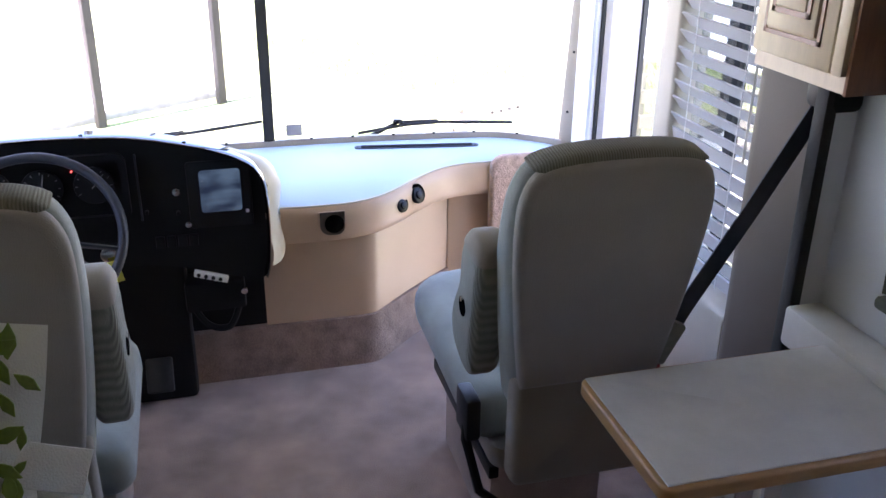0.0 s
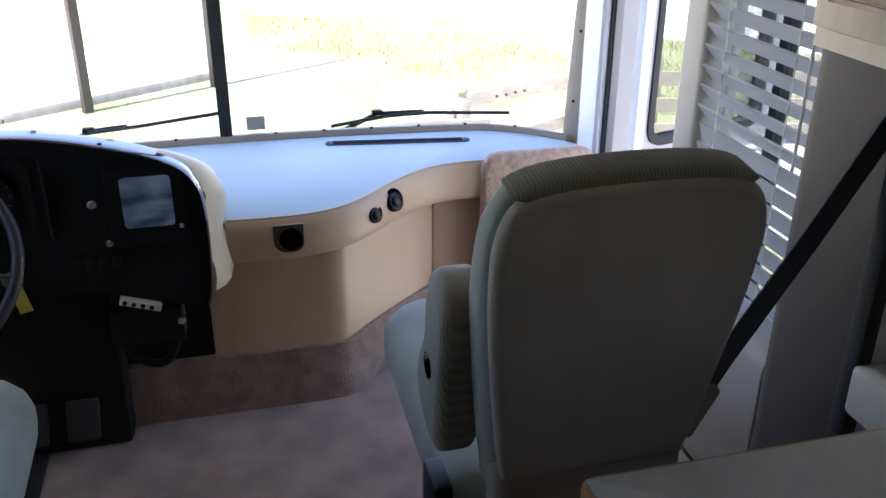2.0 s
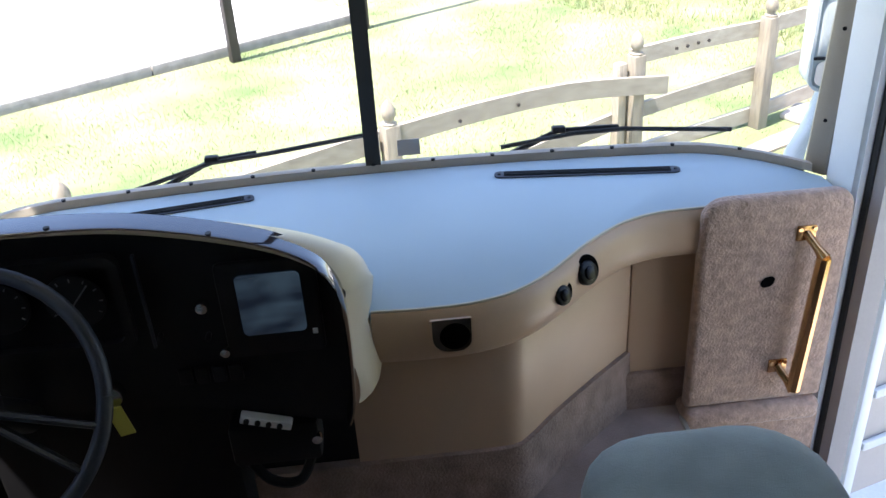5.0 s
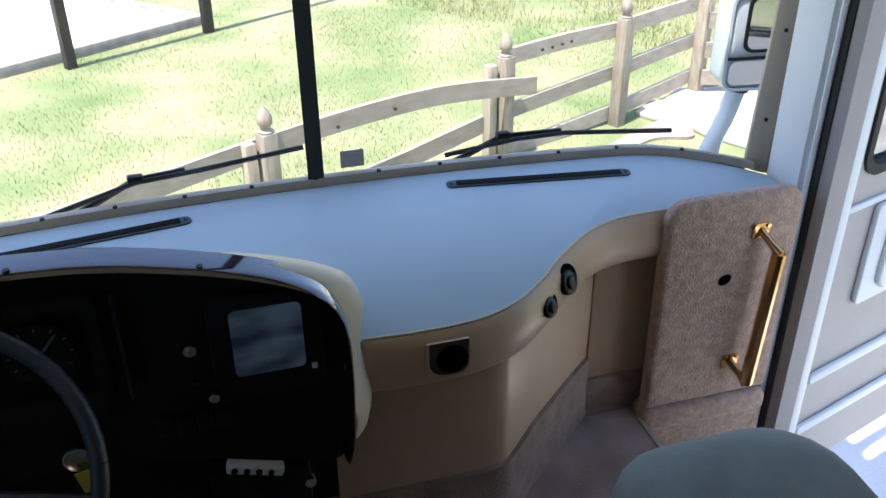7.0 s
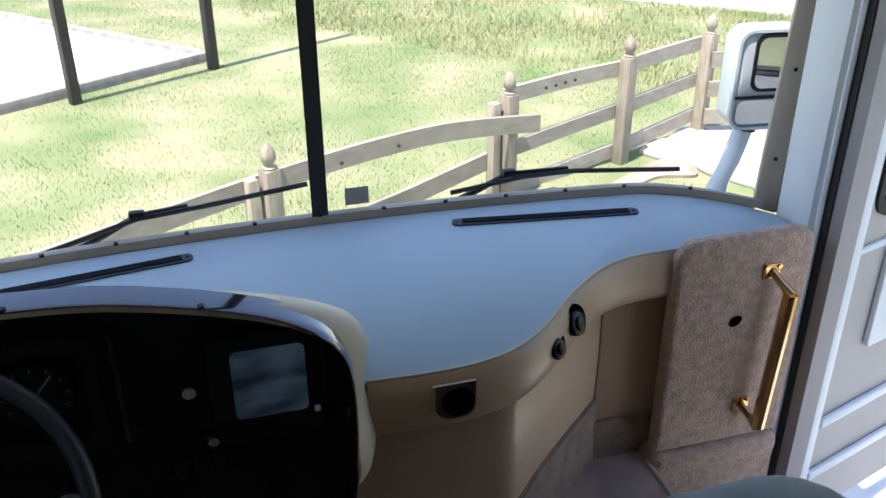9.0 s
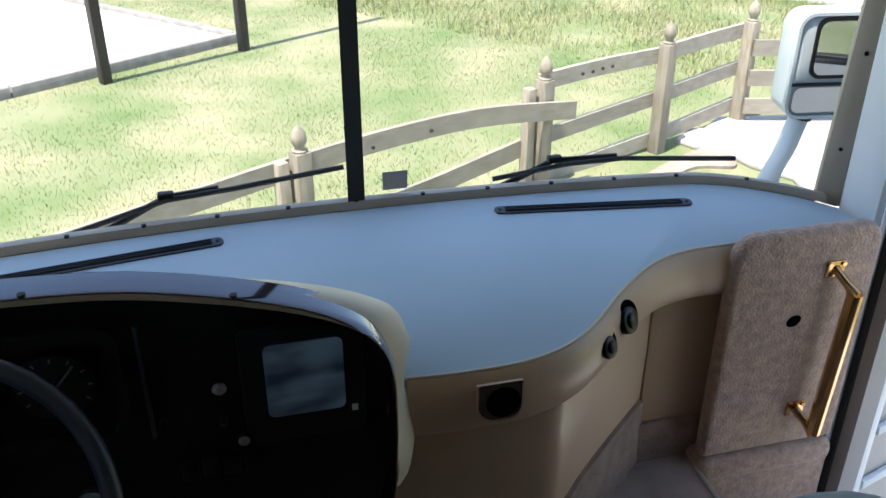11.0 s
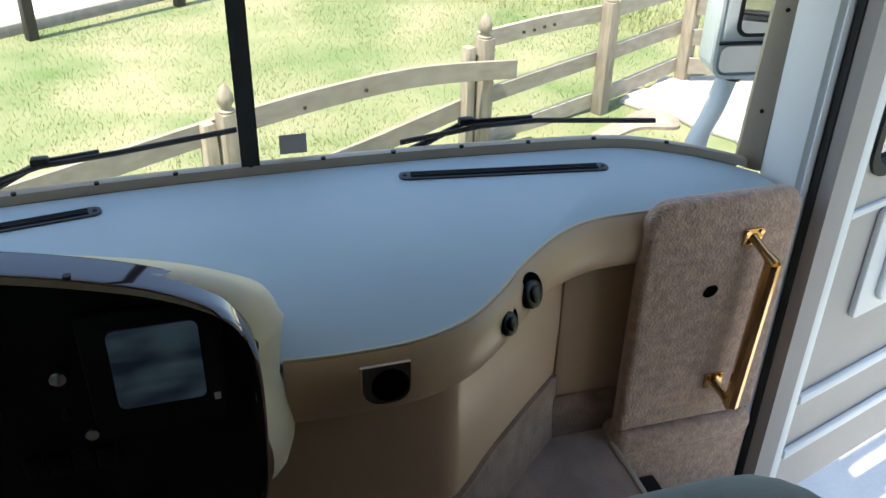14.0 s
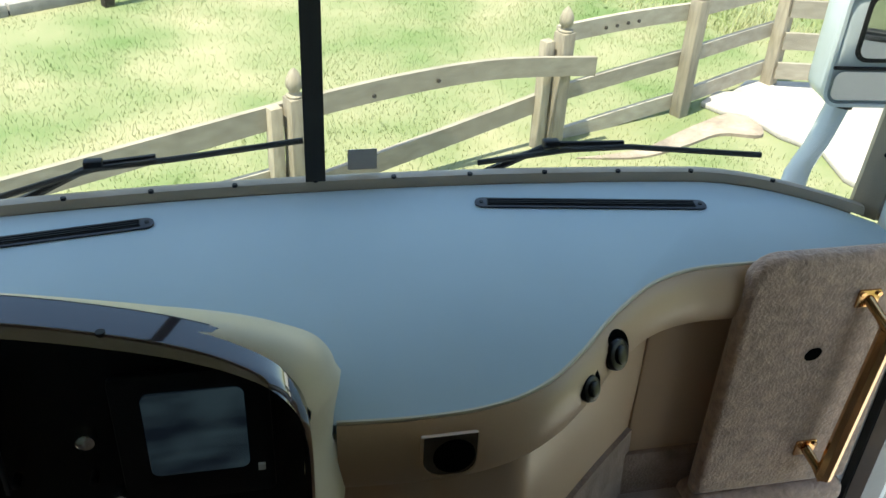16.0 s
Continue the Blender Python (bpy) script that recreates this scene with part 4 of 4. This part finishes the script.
part("webbing", strap([(1.145, -1.90, 1.255), (1.01, -1.89, 1.0), (0.87, -1.88, 0.75), (0.775, -1.87, 0.555)], 0.052, 0.004, (0.9, 0.1, -0.43)), M_BELT, belt)
part("anchor", box(1.105, 1.195, -1.985, -1.88, 1.25, 1.335, 0.02), M_BLACK, belt, "black belt anchor cover")
part("loop", box(1.12, 1.165, -1.935, -1.885, 1.225, 1.252, 0.008), M_CHROME, belt)
part("stalk", tube([(0.90, -1.62, 0.30), (0.915, -1.635, 0.40)], 0.012, 8), M_BLACK, belt)
part("latch", turned(box(-0.022, 0.022, -0.014, 0.014, -0.035, 0.03, 0.006), pose(0.925, -1.645, 0.42, 20, 20, 20)), M_RED, belt, "red belt latch")
part("buckle", turned(box(-0.03, 0.03, -0.015, 0.015, -0.06, 0.06, 0.01), pose(0.82, -1.885, 0.66, 0, 28, 0)), M_FABRIC_DK, belt, "olive belt buckle sleeve")

# blinds
blinds = thing("window_blinds", "pale grey slatted blinds over the side window", "blinds")
for k in range(22):
    z = 0.60 + 0.052 * k
    part("slat", turned(box(-0.003, 0.003, -0.247, 0.247, -0.025, 0.025), pose(1.215, -1.372, z, 0, -38 if k > 7 else -14, 0)), M_SLAT, blinds)
for y in (-1.22, -1.50):
    part("cord", tube([(1.20, y, 0.58), (1.20, y, 1.75)], 0.002, 5), M_PRINT, blinds)
part("wand", tube([(1.185, -1.57, 1.0), (1.18, -1.58, 1.7)], 0.004, 6), M_PRINT, blinds)
ob = part("window_4", box(WX + 0.028, WX + 0.034, -1.63, -1.12, 0.57, 1.75), M_SIDEGLASS)
tagged(ob, "side window glass behind the blinds", "window", kind="structure").visible_shadow = False
structure("trim_side_window_bar", box(WX + 0.02, WX + 0.05, -1.36, -1.33, 0.57, 1.75), M_RUBBER, "black window divider", "window divider")

# ---------------------------------------------------------------- dinette
table = thing("dinette_table", "cream laminate dinette table with an oak edge", "table")
tp = rounded(0.475, 1.08, -2.52, -2.125, (0.03, 0.01, 0.01, 0.03))
part("tabletop", prism([(0.488 if x < 0.49 else x, -2.507 if y < -2.50 else (-2.138 if y > -2.14 else y)) for x, y in tp], 0.03, "xy", 0.722, 0.002), M_LAMIN, table)
part("edging", prism(tp, 0.034, "xy", 0.714, 0.008, 3), M_OAK, table, "rounded honey oak edge band")
part("leg", tube([(0.80, -2.33, 0.0), (0.80, -2.33, 0.714)], 0.03, 14), M_CHROME, table, "metal pedestal leg")
tagged(part("wall_ledge", box(1.085, 1.188, -3.4, -1.975, 0.67, 0.775, 0.012), M_LAMIN), "cream laminate ledge along the slide-out wall", "ledge", kind="structure")
bench = thing("dinette_bench", "blue-grey upholstered dinette bench under the table", "bench")
part("bench_base", box(0.75, 1.185, -3.2, -2.60, 0.0, 0.40, 0.01), M_MAPLE, bench)
part("bench_cushion", box(0.75, 1.18, -3.2, -2.60, 0.40, 0.52, 0.03), M_FABRIC_BLUE, bench)

cab = thing("overhead_cabinet", "whitewashed maple wall cabinet with a raised panel door", "cabinet")
cb = box(1.085, 1.249, -2.045, -1.70, 1.312, 2.015)
part("carcass", cb, M_MAPLE, cab, "", False)
part("end_panel", box(1.075, 1.249, -2.057, -2.046, 1.312, 2.015, 0.002), M_CHERRY, cab, "red-brown end panel")
cd = part("cabinet_door", box(1.062, 1.084, -2.005, -1.715, 1.352, 2.0, 0.006), M_MAPLE, cab)
part("raised_panel", box(1.052, 1.064, -1.95, -1.77, 1.417, 1.94, 0.008), M_MAPLE, cd)
for a0, a1, b0, b1 in ((-1.965, -1.755, 1.402, 1.412), (-1.965, -1.955, 1.402, 1.955), (-1.765, -1.755, 1.402, 1.955)):
    part("glaze_line", box(1.058, 1.0635, a0, a1, b0, b1), M_CHERRY, cd, "brown glazed groove")
part("door_edge", box(1.064, 1.083, -2.044, -2.008, 1.352, 2.0, 0.003), M_MAPLE, cab)
part("inner_panel", box(1.046, 1.053, -1.915, -1.805, 1.47, 1.90, 0.005), M_MAPLE, cd)
for a0, a1, b0, b1 in ((-1.93, -1.79, 1.455, 1.467), (-1.93, -1.918, 1.455, 1.91), (-1.802, -1.79, 1.455, 1.91)):
    part("glaze_line", box(1.0485, 1.0525, a0, a1, b0, b1), M_CHERRY, cd, "brown glazed groove")

curtain = thing("curtain", "olive fabric side curtain by the dinette window", "curtain")
rows = []
for i in range(25):
    y = -2.19 - 0.02 * i
    rows.append([(1.155 + 0.018 * math.sin(i * 1.15) + 0.01 * math.sin(z * 3), y, z) for z in (0.90, 1.0, 1.2, 1.5, 1.8)])
rows += [[(p[0] + 0.012, p[1], p[2]) for p in r] for r in rows[::-1]]
part("drape", loft(rows, closed=False), M_GREEN, curtain)
part("weight", box(1.13, 1.17, -2.34, -2.20, 0.875, 0.905, 0.01), M_GREEN, curtain)
part("pull_cord", tube([(1.12, -2.36, 1.0), (1.12, -2.36, 1.8)], 0.003, 6), M_PRINT, curtain, "white pull cord")
part("cord_end", tube([(1.12, -2.36, 0.96), (1.12, -2.36, 1.0)], [0.009, 0.005], 8), M_PRINT, curtain)

# sofa end with its pillow behind the driver
sofa = thing("sofa", "sage upholstered sofa end behind the driver seat", "sofa")
part("sofa_base", box(-1.22, -0.56, -3.9, -2.12, 0.0, 0.38, 0.03), M_FABRIC, sofa)
part("sofa_cushion", box(-1.22, -0.52, -3.9, -2.13, 0.38, 0.55, 0.05, 3), M_FABRIC_BLUE, sofa)
part("sofa_arm", box(-1.22, -0.53, -2.22, -2.05, 0.1, 0.70, 0.06, 3), M_FABRIC_DK, sofa)
pil = thing("pillow", "white scatter pillow with a green leaf print", "pillow", at=(-0.785, -2.36, 0.90))
pil.rotation_euler = (radians(-14), radians(6), radians(-8))
rows = []
for i in range(15):
    v = -1 + 2 * i / 14
    rows.append([(0.25 * u * (1 - 0.06 * (1 - abs(v)) ** 2) , -0.075 * ((1 - abs(u) ** 2.6) * (1 - abs(v) ** 2.6)) ** 0.6, 0.25 * v) for u in [-1 + 2 * k / 14 for k in range(15)]])
bm = loft(rows)
loft([[(x, -y, z) for x, y, z in r] for r in rows], bm=bm)
bmesh.ops.remove_doubles(bm, verts=bm.verts, dist=0.001)
part("pillow_case", bm, M_PILLOW, pil)
rnd = random.Random(3)
for k in range(130):
    u, v, a, ln = rnd.uniform(-0.3, 0.95), rnd.uniform(-0.95, 0.95), rnd.uniform(-70, 70), rnd.uniform(0.016, 0.03)
    y = -0.075 * ((1 - abs(u) ** 2.6) * (1 - abs(v) ** 2.6)) ** 0.6 - 0.009
    leaf = prism([(0, -ln), (ln * 0.42, -ln * 0.2), (ln * 0.36, ln * 0.3), (0, ln), (-ln * 0.36, ln * 0.3), (-ln * 0.42, -ln * 0.2)], 0.003, "xz", 0)
    part("leaf", turned(leaf, Matrix.Translation((0.25 * u, y, 0.25 * v)) @ pose(0, 0, 0, 0, a, 0)), M_LEAF, pil, "", False)
tagged(part("paper_tag", turned(box(-0.055, 0.055, -0.003, 0.003, -0.035, 0.035, 0.002), pose(-0.525, -2.40, 0.90, -30, 25, 10)), M_PILLOW), "crumpled white paper tag by the pillow", "paper tag")

# ---------------------------------------------------------------- outside on the nose: mirror and wipers
mirror = thing("wing_mirror", "white two-part wing mirror on a broad painted arm", "wing mirror")
mm = pose(1.60, 0.36, 0.815, 0, 0, -8)
part("shell", turned(prism(rounded(-0.125, 0.125, -0.17, 0.175, (0.05, 0.05, 0.05, 0.06)), 0.13, "xz", 0.0, 0.03, 3), mm), M_CAR, mirror, "white mirror shell")
part("rim", turned(ring(rounded(-0.127, 0.127, -0.172, 0.177, 0.05), rounded(-0.117, 0.117, -0.162, 0.167, 0.042), 0.02, "xz", -0.008), mm), M_CAR, mirror)
part("glass", turned(prism(rounded(-0.055, 0.11, -0.025, 0.15, 0.03), 0.004, "xz", -0.006), mm), M_MIRROR, mirror, "flat mirror glass")
part("glass_rim", turned(ring(rounded(-0.066, 0.116, -0.036, 0.161, 0.035), rounded(-0.055, 0.11, -0.025, 0.15, 0.03), 0.012, "xz", -0.008), mm), M_BLACK, mirror)
part("lower_glass", turned(prism(rounded(-0.105, 0.105, -0.15, -0.065, 0.025), 0.004, "xz", -0.006), mm), M_MIRROR, mirror, "convex lower mirror")
part("divider", turned(box(-0.118, 0.118, -0.012, 0.0, -0.06, -0.05, 0.004), mm), M_BLACK, mirror)
arm = [(1.575, 0.42, 0.64), (1.525, 0.40, 0.52), (1.46, 0.37, 0.38), (1.40, 0.18, 0.22), (1.22, 0.0, 0.12)]
part("arm", tube(spline(arm, 4), 0.038, 12, None, 0.55), M_CAR, mirror, "painted mirror arm")
part("elbow", tube([(1.572, 0.42, 0.625), (1.578, 0.42, 0.66)], 0.042, 12), M_BLACK, mirror)
for pts, arm_pts in (([(-0.70, 0.655), (-0.47, 0.712), (-0.30, 0.722), (-0.02, 0.75)], [(-0.85, 0.55), (-0.62, 0.645), (-0.47, 0.714), (-0.34, 0.722)]),
                     ([(0.385, 0.675), (0.60, 0.705), (0.75, 0.712), (1.05, 0.715)], [(0.25, 0.55), (0.42, 0.645), (0.56, 0.712), (0.74, 0.714)])):
    w = thing("windscreen_wiper", "black windscreen wiper resting at the foot of the glass", "wiper", "windscreen wipers")
    def on_glass(x, z, o):
        return (x, bow(x, z) + 0.045 + o, z)
    part("blade", tube([on_glass(x, z, 0.02) for x, z in pts], 0.007, 6), M_RUBBER, w)
    part("arm", tube([on_glass(x, z, 0.035) for x, z in arm_pts], [0.012, 0.010, 0.008, 0.008], 6), M_BLACK, w)
    part("joint", box(arm_pts[2][0] - 0.02, arm_pts[2][0] + 0.02, bow(arm_pts[2][0]) + 0.06, bow(arm_pts[2][0]) + 0.085, arm_pts[2][1] - 0.004, arm_pts[2][1] + 0.016, 0.004), M_BLACK, w)
